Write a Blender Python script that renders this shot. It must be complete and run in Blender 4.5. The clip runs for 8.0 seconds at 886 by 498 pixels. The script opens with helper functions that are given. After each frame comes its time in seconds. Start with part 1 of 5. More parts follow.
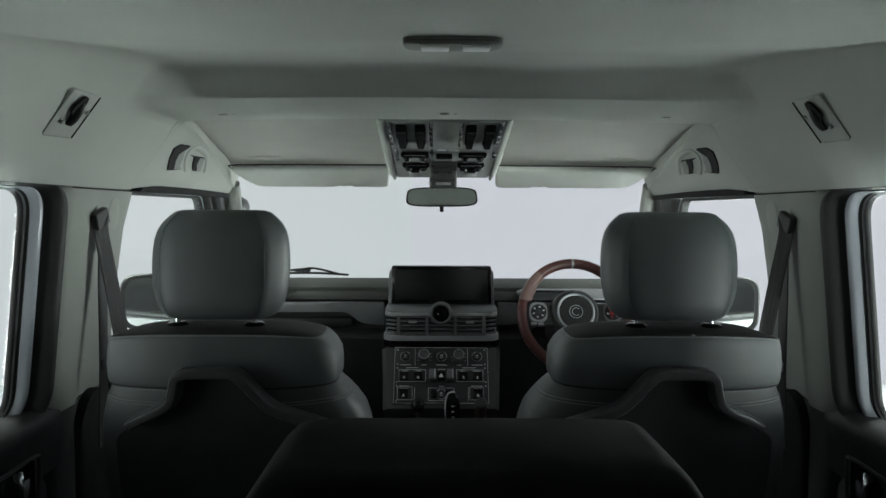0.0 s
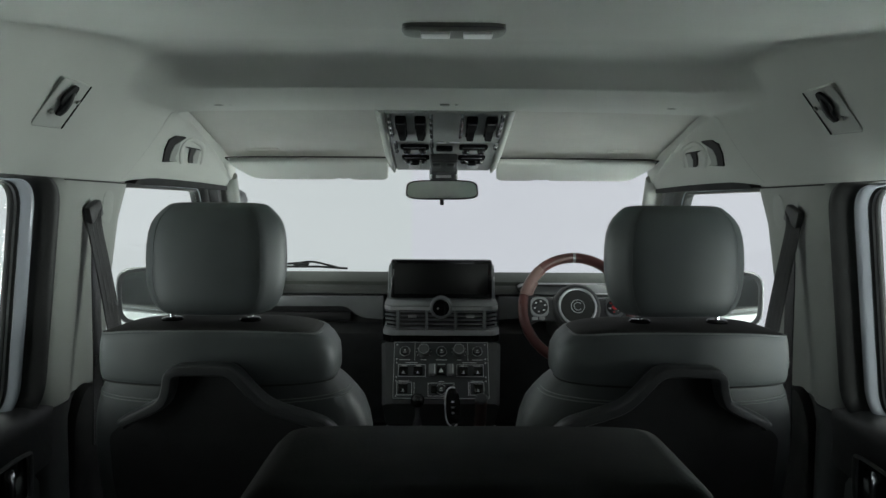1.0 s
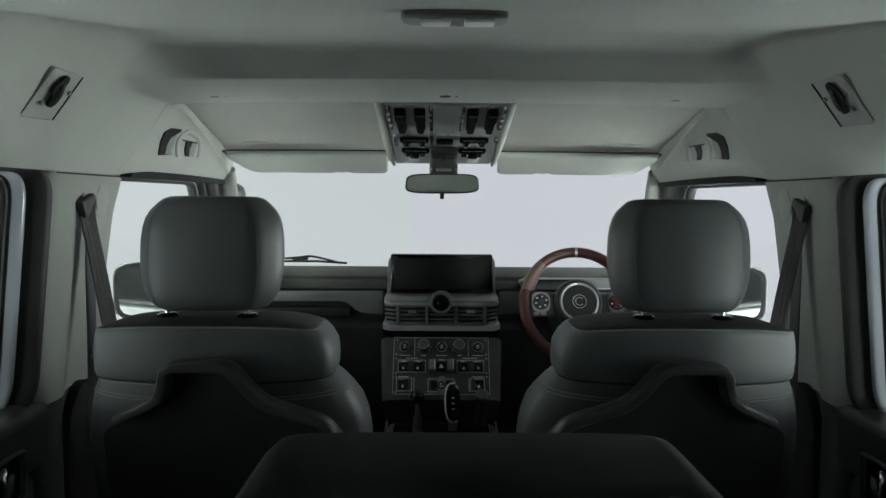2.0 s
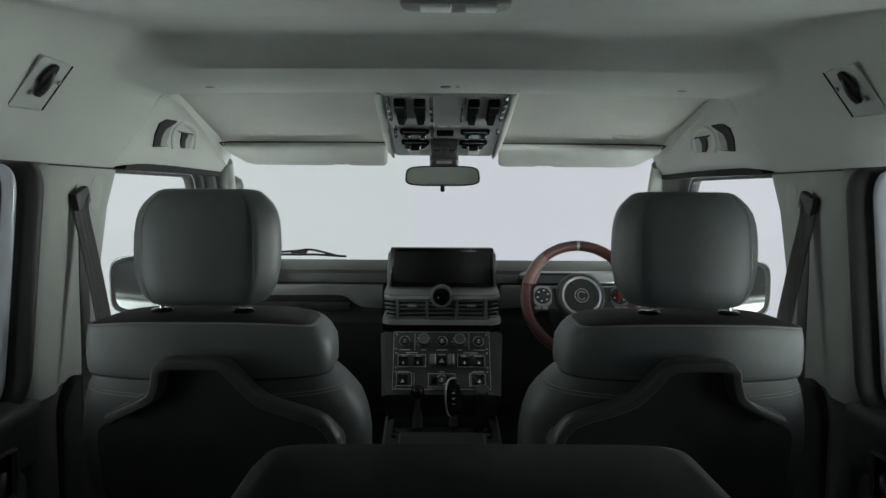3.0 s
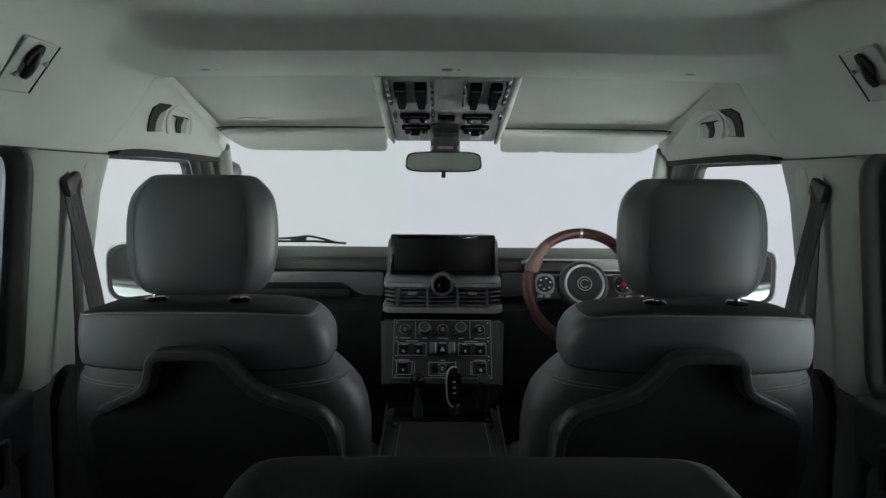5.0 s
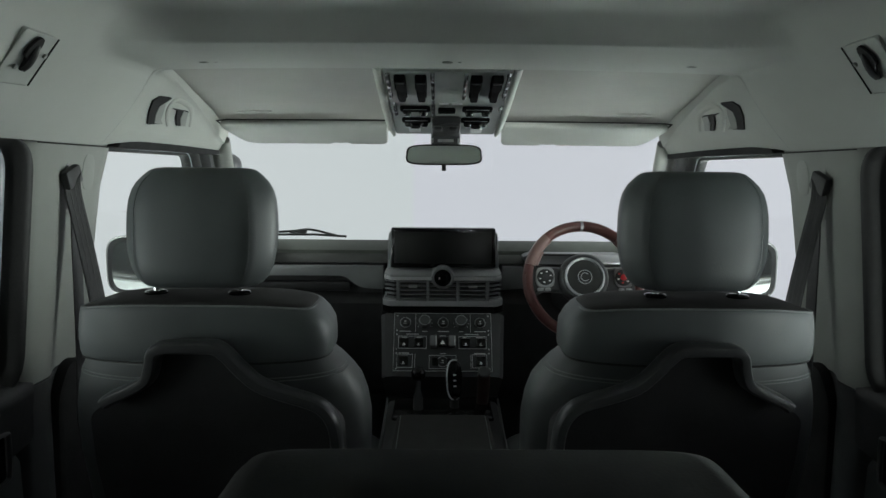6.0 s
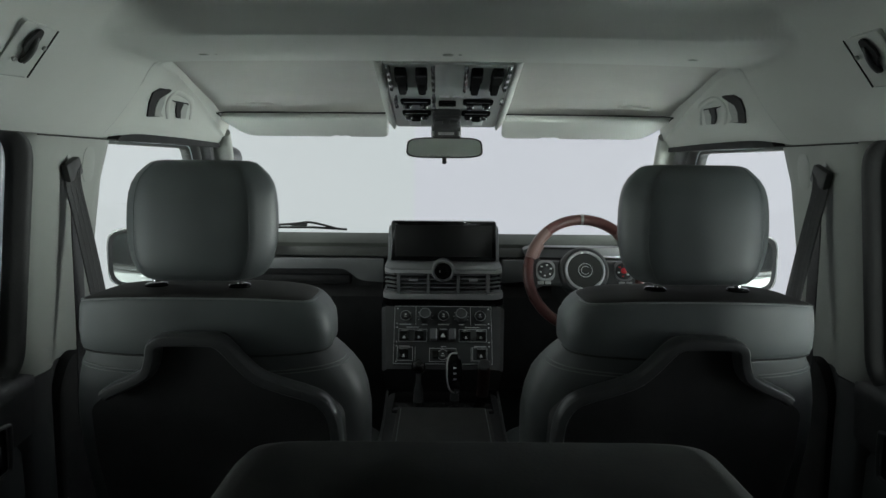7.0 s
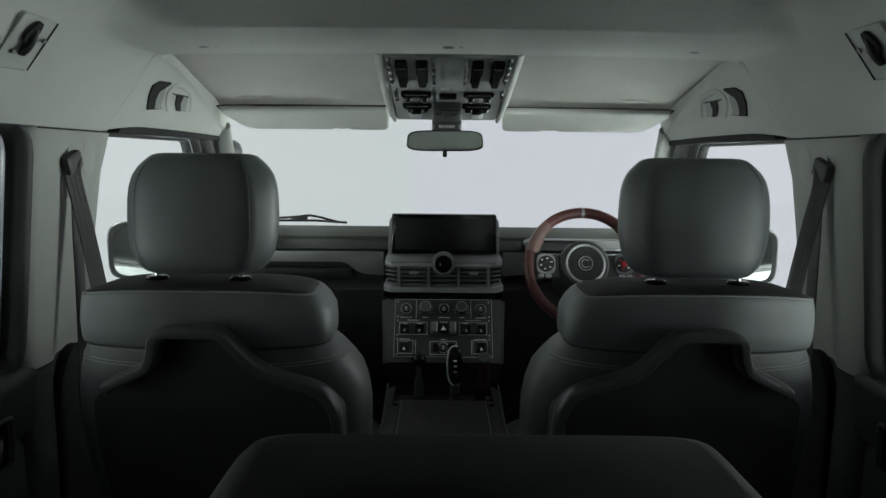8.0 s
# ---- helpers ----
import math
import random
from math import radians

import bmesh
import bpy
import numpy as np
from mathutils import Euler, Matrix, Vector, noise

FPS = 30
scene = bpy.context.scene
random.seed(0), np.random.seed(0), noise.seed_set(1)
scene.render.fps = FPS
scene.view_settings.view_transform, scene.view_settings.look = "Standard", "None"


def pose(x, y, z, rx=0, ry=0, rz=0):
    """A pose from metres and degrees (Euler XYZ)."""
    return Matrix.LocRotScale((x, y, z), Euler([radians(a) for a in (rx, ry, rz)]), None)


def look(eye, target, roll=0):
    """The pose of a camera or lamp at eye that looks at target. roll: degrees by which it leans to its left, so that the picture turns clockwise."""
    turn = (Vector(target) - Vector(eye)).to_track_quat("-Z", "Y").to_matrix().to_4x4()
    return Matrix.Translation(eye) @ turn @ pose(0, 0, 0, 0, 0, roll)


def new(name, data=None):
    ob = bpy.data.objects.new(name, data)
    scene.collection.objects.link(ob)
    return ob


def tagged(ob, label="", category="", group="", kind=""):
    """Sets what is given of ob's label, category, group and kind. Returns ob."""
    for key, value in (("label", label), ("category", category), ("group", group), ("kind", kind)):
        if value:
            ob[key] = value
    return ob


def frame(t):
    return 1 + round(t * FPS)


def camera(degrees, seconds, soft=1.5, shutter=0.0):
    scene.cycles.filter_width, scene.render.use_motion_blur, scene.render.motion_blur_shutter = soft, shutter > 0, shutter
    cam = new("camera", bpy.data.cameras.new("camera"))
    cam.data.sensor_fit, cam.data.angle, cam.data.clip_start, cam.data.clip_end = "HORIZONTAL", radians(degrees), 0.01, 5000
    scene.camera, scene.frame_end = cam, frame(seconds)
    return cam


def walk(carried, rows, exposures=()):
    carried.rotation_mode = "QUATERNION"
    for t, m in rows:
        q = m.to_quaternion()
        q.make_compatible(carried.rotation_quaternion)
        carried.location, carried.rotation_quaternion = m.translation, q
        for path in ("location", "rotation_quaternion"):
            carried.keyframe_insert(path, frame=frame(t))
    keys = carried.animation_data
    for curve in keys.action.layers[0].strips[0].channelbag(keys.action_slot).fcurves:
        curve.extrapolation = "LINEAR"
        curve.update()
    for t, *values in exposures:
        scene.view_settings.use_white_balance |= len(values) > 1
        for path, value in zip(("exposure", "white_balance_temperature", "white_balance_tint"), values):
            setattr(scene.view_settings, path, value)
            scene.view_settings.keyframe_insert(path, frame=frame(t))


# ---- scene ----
cam = camera(66.0, 8.0)
PATH = [
    (0, (-0.018, -1.183, 1.715), (0.003, 0.814, 1.606), 0.3),
    (0.5, (-0.018, -1.17, 1.714), (0.003, 0.827, 1.597), 0.4),
    (1, (-0.018, -1.157, 1.715), (0.003, 0.839, 1.586), 0.4),
    (1.5, (-0.018, -1.146, 1.714), (0.003, 0.849, 1.577), 0.4),
    (3, (-0.018, -1.109, 1.714), (0.002, 0.884, 1.547), 0.4),
    (3.5, (-0.018, -1.096, 1.715), (0.001, 0.896, 1.537), 0.5),
    (4, (-0.017, -1.087, 1.715), (0.0, 0.904, 1.527), 0.5),
    (4.5, (-0.018, -1.082, 1.715), (0.0, 0.908, 1.517), 0.5),
    (6, (-0.018, -1.078, 1.714), (-0.001, 0.909, 1.487), 0.5),
    (6.5, (-0.017, -1.078, 1.714), (-0.002, 0.908, 1.477), 0.6),
    (7, (-0.017, -1.078, 1.714), (-0.002, 0.907, 1.467), 0.6),
    (7.5, (-0.018, -1.078, 1.713), (-0.002, 0.906, 1.457), 0.6),
    (8, (-0.018, -1.078, 1.714), (-0.003, 0.905, 1.447), 0.6),
]
walk(cam, [(t, look(e, g, r)) for t, e, g, r in PATH])


# ---- light ----
world = bpy.data.worlds.new("studio_world")
scene.world = world
world.use_nodes = True
wbg = world.node_tree.nodes["Background"]
wbg.inputs[0].default_value = (0.80, 0.86, 0.88, 1)
wbg.inputs[1].default_value = 0.25
EXPOSURE = 0.0
scene.view_settings.exposure = EXPOSURE


def lamp_area(name, m, sx, sy, watts, colour, spread=180):
    d = bpy.data.lights.new(name, "AREA")
    d.shape, d.size, d.size_y, d.energy, d.color = "RECTANGLE", sx, sy, watts, colour
    d.spread = radians(spread)
    ob = new(name, d)
    ob.matrix_world = m
    return ob


# added soft boxes, unseen: long ones above and along each side, more behind the seats
TINT = (0.90, 1.0, 0.955)
for side in (-1, 1):
    lamp_area("unseen_softbox", look((side * 6.0, 2.6, 1.05), (0, 0.8, 1.6)), 5.0, 2.0, 540 if side > 0 else 130, TINT)
    lamp_area("unseen_softbox", look((side * 5.5, -3.2, 1.5), (0, 0.1, 1.45)), 3.0, 1.6, 45, TINT)
    lamp_area("unseen_softbox", look((side * 2.3, -3.4, 1.1), (side * 0.6, 0.0, 1.45)), 1.0, 0.6, 175 if side > 0 else 55, TINT)
    lamp_area("unseen_softbox", pose(side * 2.6, 1.5, 3.4), 2.0, 2.2, 450 if side > 0 else 440, TINT, 85)


# ---- materials ----
def mat(name, colour, rough=0.5, metal=0.0, vary=0.12, scale=8.0, bump=0.1, bscale=200.0, coat=0.0, detail=4.0, spec=0.5):
    m = bpy.data.materials.new(name)
    m.use_nodes = True
    nt = m.node_tree
    b = nt.nodes["Principled BSDF"]
    b.inputs["Roughness"].default_value = rough
    b.inputs["Metallic"].default_value = metal
    b.inputs["Specular IOR Level"].default_value = spec
    b.inputs["Coat Weight"].default_value = coat
    co = nt.nodes.new("ShaderNodeTexCoord")
    n1 = nt.nodes.new("ShaderNodeTexNoise")
    n1.inputs["Scale"].default_value = scale
    n1.inputs["Detail"].default_value = detail
    nt.links.new(co.outputs["Object"], n1.inputs["Vector"])
    ramp = nt.nodes.new("ShaderNodeMapRange")
    ramp.inputs["From Min"].default_value = 0.25
    ramp.inputs["From Max"].default_value = 0.75
    ramp.inputs["To Min"].default_value = 1 - vary
    ramp.inputs["To Max"].default_value = 1 + vary
    nt.links.new(n1.outputs["Fac"], ramp.inputs["Value"])
    mul = nt.nodes.new("ShaderNodeVectorMath")
    mul.operation = "SCALE"
    mul.inputs[0].default_value = colour
    nt.links.new(ramp.outputs["Result"], mul.inputs["Scale"])
    nt.links.new(mul.outputs["Vector"], b.inputs["Base Color"])
    rr = nt.nodes.new("ShaderNodeMapRange")
    rr.inputs["To Min"].default_value = max(0.02, rough - 0.08)
    rr.inputs["To Max"].default_value = min(1.0, rough + 0.08)
    n3 = nt.nodes.new("ShaderNodeTexNoise")
    n3.inputs["Scale"].default_value = scale * 5
    nt.links.new(co.outputs["Object"], n3.inputs["Vector"])
    nt.links.new(n3.outputs["Fac"], rr.inputs["Value"])
    nt.links.new(rr.outputs["Result"], b.inputs["Roughness"])
    if bump:
        n2 = nt.nodes.new("ShaderNodeTexNoise")
        n2.inputs["Scale"].default_value = bscale
        n2.inputs["Detail"].default_value = 3
        nt.links.new(co.outputs["Object"], n2.inputs["Vector"])
        bp = nt.nodes.new("ShaderNodeBump")
        bp.inputs["Strength"].default_value = bump
        bp.inputs["Distance"].default_value = 0.002
        nt.links.new(n2.outputs["Fac"], bp.inputs["Height"])
        nt.links.new(bp.outputs["Normal"], b.inputs["Normal"])
    return m


def leather(name, colour, rough=0.45, bump=0.10):
    m = mat(name, colour, rough, vary=0.18, scale=6, bump=0)
    nt = m.node_tree
    b = nt.nodes["Principled BSDF"]
    co = nt.nodes.new("ShaderNodeTexCoord")
    v = nt.nodes.new("ShaderNodeTexVoronoi")
    v.inputs["Scale"].default_value = 420
    nt.links.new(co.outputs["Object"], v.inputs["Vector"])
    n = nt.nodes.new("ShaderNodeTexNoise")
    n.inputs["Scale"].default_value = 18
    n.inputs["Detail"].default_value = 5
    nt.links.new(co.outputs["Object"], n.inputs["Vector"])
    add = nt.nodes.new("ShaderNodeMath")
    add.operation = "MULTIPLY_ADD"
    add.inputs[1].default_value = 0.9
    nt.links.new(n.outputs["Fac"], add.inputs[0])
    nt.links.new(v.outputs["Distance"], add.inputs[2])
    bp = nt.nodes.new("ShaderNodeBump")
    bp.inputs["Strength"].default_value = bump
    bp.inputs["Distance"].default_value = 0.0012
    nt.links.new(add.outputs[0], bp.inputs["Height"])
    nt.links.new(bp.outputs["Normal"], b.inputs["Normal"])
    return m


def glass(name, tint, gloss):
    m = bpy.data.materials.new(name)
    m.use_nodes = True
    nt = m.node_tree
    nt.nodes.clear()
    out = nt.nodes.new("ShaderNodeOutputMaterial")
    mix = nt.nodes.new("ShaderNodeMixShader")
    tr = nt.nodes.new("ShaderNodeBsdfTransparent")
    gl = nt.nodes.new("ShaderNodeBsdfGlossy")
    gl.inputs["Roughness"].default_value = 0.01
    tr.inputs["Color"].default_value = (*tint, 1)
    mix.inputs[0].default_value = gloss
    nt.links.new(tr.outputs[0], mix.inputs[1])
    nt.links.new(gl.outputs[0], mix.inputs[2])
    nt.links.new(mix.outputs[0], out.inputs["Surface"])
    return m


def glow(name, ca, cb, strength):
    """A studio wall, self-glowing in place of lamplight: a soft drift between two whites."""
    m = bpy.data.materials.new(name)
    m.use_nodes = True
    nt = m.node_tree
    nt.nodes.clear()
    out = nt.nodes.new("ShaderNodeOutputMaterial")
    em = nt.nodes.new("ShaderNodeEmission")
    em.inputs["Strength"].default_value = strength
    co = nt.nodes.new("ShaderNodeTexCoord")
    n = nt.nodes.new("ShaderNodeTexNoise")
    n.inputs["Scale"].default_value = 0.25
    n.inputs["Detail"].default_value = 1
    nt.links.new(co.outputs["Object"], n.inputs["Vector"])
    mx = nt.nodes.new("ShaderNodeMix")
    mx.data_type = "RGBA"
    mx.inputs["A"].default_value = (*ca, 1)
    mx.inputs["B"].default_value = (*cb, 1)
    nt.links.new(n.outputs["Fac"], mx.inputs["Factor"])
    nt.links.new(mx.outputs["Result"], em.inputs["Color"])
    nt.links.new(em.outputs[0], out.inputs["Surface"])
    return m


M_LINER = mat("headliner_cloth", (0.47, 0.485, 0.455), 0.95, vary=0.05, scale=4, bump=0.25, bscale=900, spec=0.2)
M_TRIM = mat("grey_trim_plastic", (0.285, 0.295, 0.275), 0.65, vary=0.05, scale=5, bump=0.15, bscale=700, spec=0.3)
M_PLATE = mat("pale_trim_plastic", (0.40, 0.415, 0.39), 0.6, vary=0.05, scale=9, bump=0.12, bscale=700, spec=0.3)
M_FRONTLINER = mat("front_liner_cloth", (0.42, 0.415, 0.388), 0.95, vary=0.07, scale=5, bump=0.25, bscale=900, spec=0.2)
M_VISOR = mat("visor_vinyl", (0.52, 0.53, 0.50), 0.75, vary=0.06, scale=7, bump=0.2, bscale=600, spec=0.3)
M_LEATHER = leather("black_leather", (0.070, 0.079, 0.080), 0.5)
M_LEATHER2 = leather("black_leather_side", (0.062, 0.068, 0.068), 0.48)
M_INSERT = leather("dark_matt_leather", (0.020, 0.019, 0.018), 0.8)
M_STITCH = mat("seam_thread", (0.17, 0.18, 0.18), 0.7, vary=0.2, scale=300, bump=0.3)
M_REAR = mat("deep_black_trim", (0.036, 0.036, 0.037), 0.95, vary=0.2, scale=20, bump=0.1, bscale=500, spec=0.05)
M_ROTARY = mat("ribbed_knob_grey", (0.10, 0.105, 0.105), 0.45, vary=0.1, scale=30, bump=0.1)
M_BLACK = mat("black_plastic", (0.033, 0.033, 0.034), 0.55, vary=0.2, scale=20, bump=0.15, bscale=500)
M_SATIN = mat("satin_dark_plastic", (0.052, 0.053, 0.055), 0.42, vary=0.15, scale=12, bump=0.1, bscale=600)
M_HANDLE = mat("satin_black_handle", (0.044, 0.046, 0.047), 0.34, vary=0.15, scale=12, bump=0.1, bscale=600)
M_TAIL = mat("dark_unseen_trim", (0.06, 0.06, 0.06), 0.8, vary=0.1, scale=8, bump=0.1)
M_TOGGLE = mat("matt_black_toggle", (0.010, 0.010, 0.0105), 0.95, vary=0.2, scale=40, bump=0.1, spec=0.03)
M_RUBBER = mat("black_rubber_seal", (0.012, 0.012, 0.012), 0.6, vary=0.2, scale=25, bump=0.1)
M_CARPET = mat("black_carpet", (0.035, 0.035, 0.035), 1.0, vary=0.3, scale=60, bump=0.6, bscale=500, spec=0.1)
M_DASHTOP = mat("dash_soft_pad", (0.052, 0.057, 0.050), 0.75, vary=0.12, scale=9, bump=0.3, bscale=600, spec=0.3)
M_DASH = mat("dash_dark_pad", (0.045, 0.047, 0.044), 0.7, vary=0.15, scale=9, bump=0.3, bscale=600, spec=0.3)
M_GREY = mat("grey_satin_metal", (0.42, 0.425, 0.435), 0.45, 0.2, vary=0.1, scale=14, bump=0.06, bscale=400)
M_GREY2 = mat("grey_satin_facia", (0.20, 0.205, 0.21), 0.45, 0.1, vary=0.1, scale=14, bump=0.06, bscale=400)
M_STACK = mat("dark_grey_facia", (0.19, 0.194, 0.20), 0.5, 0.0, vary=0.1, scale=14, bump=0.08, bscale=500)
M_PANEL = mat("control_plate", (0.046, 0.048, 0.050), 0.45, 0.2, vary=0.12, scale=20, bump=0.1, bscale=400)
M_OHPLATE = mat("brushed_dark_plate", (0.46, 0.48, 0.465), 0.42, 0.15, vary=0.05, scale=18, bump=0)
M_CHROME = mat("chrome", (0.75, 0.76, 0.77), 0.12, 1.0, vary=0.05, scale=20, bump=0)
M_RIM = mat("brushed_bright_rim", (0.85, 0.86, 0.87), 0.45, 0.4, vary=0.06, scale=40, bump=0)
M_SILVER = mat("silver_ring", (0.55, 0.56, 0.57), 0.34, 0.7, vary=0.06, scale=20, bump=0)
M_FRAME = mat("grey_door_frame_paint", (0.44, 0.465, 0.51), 0.22, 0.1, vary=0.06, scale=8, bump=0, coat=0.4)
M_SCREEN = mat("screen_glass", (0.008, 0.0082, 0.0082), 0.5, vary=0.1, scale=4, bump=0, spec=0.2)
M_GLOSS = mat("gloss_black", (0.006, 0.006, 0.006), 0.12, vary=0.1, scale=6, bump=0)
M_BROWN = leather("oxblood_leather", (0.135, 0.054, 0.050), 0.30, 0.2)
M_BROWN2 = leather("oxblood_leather_sheen", (0.23, 0.14, 0.125), 0.30, 0.2)
M_BROWN3 = leather("dark_oxblood_leather", (0.045, 0.020, 0.018), 0.4, 0.2)
M_PRINT = mat("white_print", (0.88, 0.89, 0.89), 0.6, vary=0.1, scale=60, bump=0)
M_PRINT2 = mat("grey_print", (0.72, 0.73, 0.74), 0.6, vary=0.2, scale=60, bump=0)
M_RED = mat("red_button", (0.55, 0.02, 0.03), 0.4, vary=0.15, scale=60, bump=0)
M_BELT = mat("belt_webbing", (0.030, 0.029, 0.031), 0.42, vary=0.15, scale=30, bump=0.4, bscale=900, spec=0.5)
M_LENS = mat("lamp_lens", (0.88, 0.89, 0.88), 0.3, vary=0.05, scale=40, bump=0.1)
M_LAMPBODY = mat("lamp_surround", (0.26, 0.27, 0.25), 0.5, vary=0.05, scale=20, bump=0.1)
M_MIRROR = mat("mirror_silver", (0.80, 0.83, 0.80), 0.03, 1.0, vary=0.02, scale=4, bump=0)
M_GLASS = glass("window_glass", (0.97, 0.98, 0.98), 0.03)
M_BODY = mat("grey_body_paint", (0.20, 0.205, 0.21), 0.3, vary=0.03, scale=4, bump=0, coat=0.5)
M_GROUND = mat("studio_floor_paint", (0.78, 0.79, 0.80), 0.6, vary=0.03, scale=0.7, bump=0.05, bscale=30)
# emission on the walls stands in for the light falling on them
M_WALL_A = glow("glowing_wall_cool", (0.60, 0.655, 0.665), (0.66, 0.70, 0.71), 1.0)
M_WALL_B = glow("glowing_wall_violet", (0.62, 0.645, 0.70), (0.66, 0.68, 0.73), 1.0)
# for solid pieces whose near-black stands in for shade in gaps and recesses
M_GAPSHADE = mat("gap_shade", (0.01, 0.01, 0.01), 0.8, vary=0.2, scale=30, bump=0)


# ---- mesh helpers ----
def finish(ob_name, bm, material, sharp=35):
    bmesh.ops.recalc_face_normals(bm, faces=bm.faces)
    me = bpy.data.meshes.new(ob_name)
    bm.to_mesh(me)
    bm.free()
    me.materials.append(material)
    me.shade_smooth()
    me.set_sharp_from_angle(angle=radians(sharp))
    return new(ob_name, me)


def thing(name, label, category, at=(0, 0, 0), group="", kind=""):
    ob = new(name)
    ob.empty_display_size = 0.05
    ob.location = at
    return tagged(ob, label, category, group, kind)


def root_of(ob):
    return ob if ob.parent is None else root_of(ob.parent)


def part(name, bm, material, parent, label="", sharp=35):
    """Links a bmesh, in world coordinates, as one mesh under a thing or a part."""
    ob = finish(name, bm, material, sharp)
    ob.parent = parent
    base = root_of(parent)
    ob.matrix_parent_inverse = Matrix.Translation(-base.location) if parent is base else Matrix.Identity(4)
    if label:
        ob["label"] = label
    return ob


def single(name, bm, material, label, category="", group="", kind="", sharp=35):
    return tagged(finish(name, bm, material, sharp), label, category, group, kind)


def box(bm, c, s, bevel=0.0, m=None, seg=2):
    r = bmesh.ops.create_cube(bm, size=1.0)
    vs = r["verts"]
    for v in vs:
        v.co = Vector((v.co.x * s[0] + c[0], v.co.y * s[1] + c[1], v.co.z * s[2] + c[2]))
    if bevel:
        es = list({e for v in vs for e in v.link_edges})
        g = bmesh.ops.bevel(bm, geom=es, offset=bevel, segments=seg, affect="EDGES", profile=0.5)
        vs = list({v for f in g["faces"] for v in f.verts} | {v for v in vs if v.is_valid})
        stack, seen = list(vs), set(vs)
        while stack:
            v = stack.pop()
            for e in v.link_edges:
                o = e.other_vert(v)
                if o not in seen:
                    seen.add(o)
                    stack.append(o)
        vs = list(seen)
    if m is not None:
        for v in vs:
            v.co = m @ v.co
    return vs


def loft(bm, rings, closed=True, caps=True):
    rows = [[bm.verts.new(p) for p in ring] for ring in rings]
    n = len(rows[0])
    for a, b in zip(rows, rows[1:]):
        for i in range(n if closed else n - 1):
            j = (i + 1) % n
            bm.faces.new((a[i], a[j], b[j], b[i]))
    if caps and closed:
        bm.faces.new(rows[0])
        bm.faces.new(rows[-1])
    return rows


def sup(n, a, b, e=2.5):
    """A rounded outline of n points, half-sizes a and b."""
    out = []
    for i in range(n):
        t = 2 * math.pi * (i + 0.5) / n
        c, s = math.cos(t), math.sin(t)
        out.append((a * math.copysign(abs(c) ** (2 / e), c), b * math.copysign(abs(s) ** (2 / e), s)))
    return out


def lathe(bm, prof, m, n=40):
    """prof: (radius, height) pairs, turned round the local z axis."""
    loft(bm, [[m @ Vector((r * math.cos(2 * math.pi * i / n), r * math.sin(2 * math.pi * i / n), h)) for i in range(n)] for r, h in prof])


def curve_pts(pts, k=8, closed=False):
    """A smooth line through the points."""
    ps = [Vector(p) for p in pts]
    out = []
    n = len(ps)
    for i in range(n if closed else n - 1):
        p0 = ps[(i - 1) % n] if closed or i > 0 else ps[0]
        p1, p2 = ps[i], ps[(i + 1) % n]
        p3 = ps[(i + 2) % n] if closed or i + 2 < n else ps[-1]
        for j in range(k):
            t = j / k
            out.append(0.5 * (2 * p1 + (p2 - p0) * t + (2 * p0 - 5 * p1 + 4 * p2 - p3) * t * t + (3 * p1 - p0 - 3 * p2 + p3) * t ** 3))
    if not closed:
        out.append(ps[-1])
    return out


def rounded(pts, r, k=6):
    """A closed polygon in the plane with rounded corners; r one radius or one a corner."""
    n = len(pts)
    out = []
    for i, p in enumerate(pts):
        p = Vector(p)
        a, b = Vector(pts[i - 1]) - p, Vector(pts[(i + 1) % n]) - p
        rad = r[i] if isinstance(r, (list, tuple)) else r
        rad = min(rad, a.length * 0.49, b.length * 0.49)
        p1, p2 = p + a.normalized() * rad, p + b.normalized() * rad
        for j in range(k + 1):
            t = j / k
            out.append((1 - t) ** 2 * p1 + 2 * t * (1 - t) * p + t * t * p2)
    return out


def sweep(bm, path, section, closed=False, up=Vector((0, 1, 0))):
    """Sweeps a 2D section (side, up) along a path."""
    n = len(path)
    rings = []
    for i, p in enumerate(path):
        a = path[(i - 1) % n] if closed or i > 0 else path[0]
        b = path[(i + 1) % n] if closed or i < n - 1 else path[-1]
        t = (Vector(b) - Vector(a)).normalized()
        side = t.cross(up)
        if side.length < 1e-4:
            side = t.cross(Vector((1, 0, 0)))
        side.normalize()
        u = side.cross(t).normalized()
        rings.append([Vector(p) + side * s + u * h for s, h in section])
    if closed:
        rings.append(rings[0])
        rows = [[bm.verts.new(q) for q in ring] for ring in rings[:-1]]
        rows.append(rows[0])
        m = len(section)
        for ra, rb in zip(rows, rows[1:]):
            for i in range(m):
                j = (i + 1) % m
                bm.faces.new((ra[i], ra[j], rb[j], rb[i]))
    else:
        loft(bm, rings)


def disc(r, n=10):
    return [(r * math.cos(2 * math.pi * i / n), r * math.sin(2 * math.pi * i / n)) for i in range(n)]


def slab(bm, outline, place, depth, lip=0.0, inset=0.0):
    """A plate: outline of 2D points, placed by place(u, v, w); w from 0 to depth, with a softened front edge at w = 0."""
    cen = sum((Vector(p) for p in outline), Vector((0, 0))) / len(outline)

    def ring(k, w):
        return [place(*(Vector(p) + (cen - Vector(p)).normalized() * k), w) for p in outline]
    rings = [ring(0, depth)]
    if lip:
        rings += [ring(0, lip), ring(inset * 0.3, lip * 0.3), ring(inset, 0)]
    else:
        rings += [ring(0, 0)]
    loft(bm, rings)


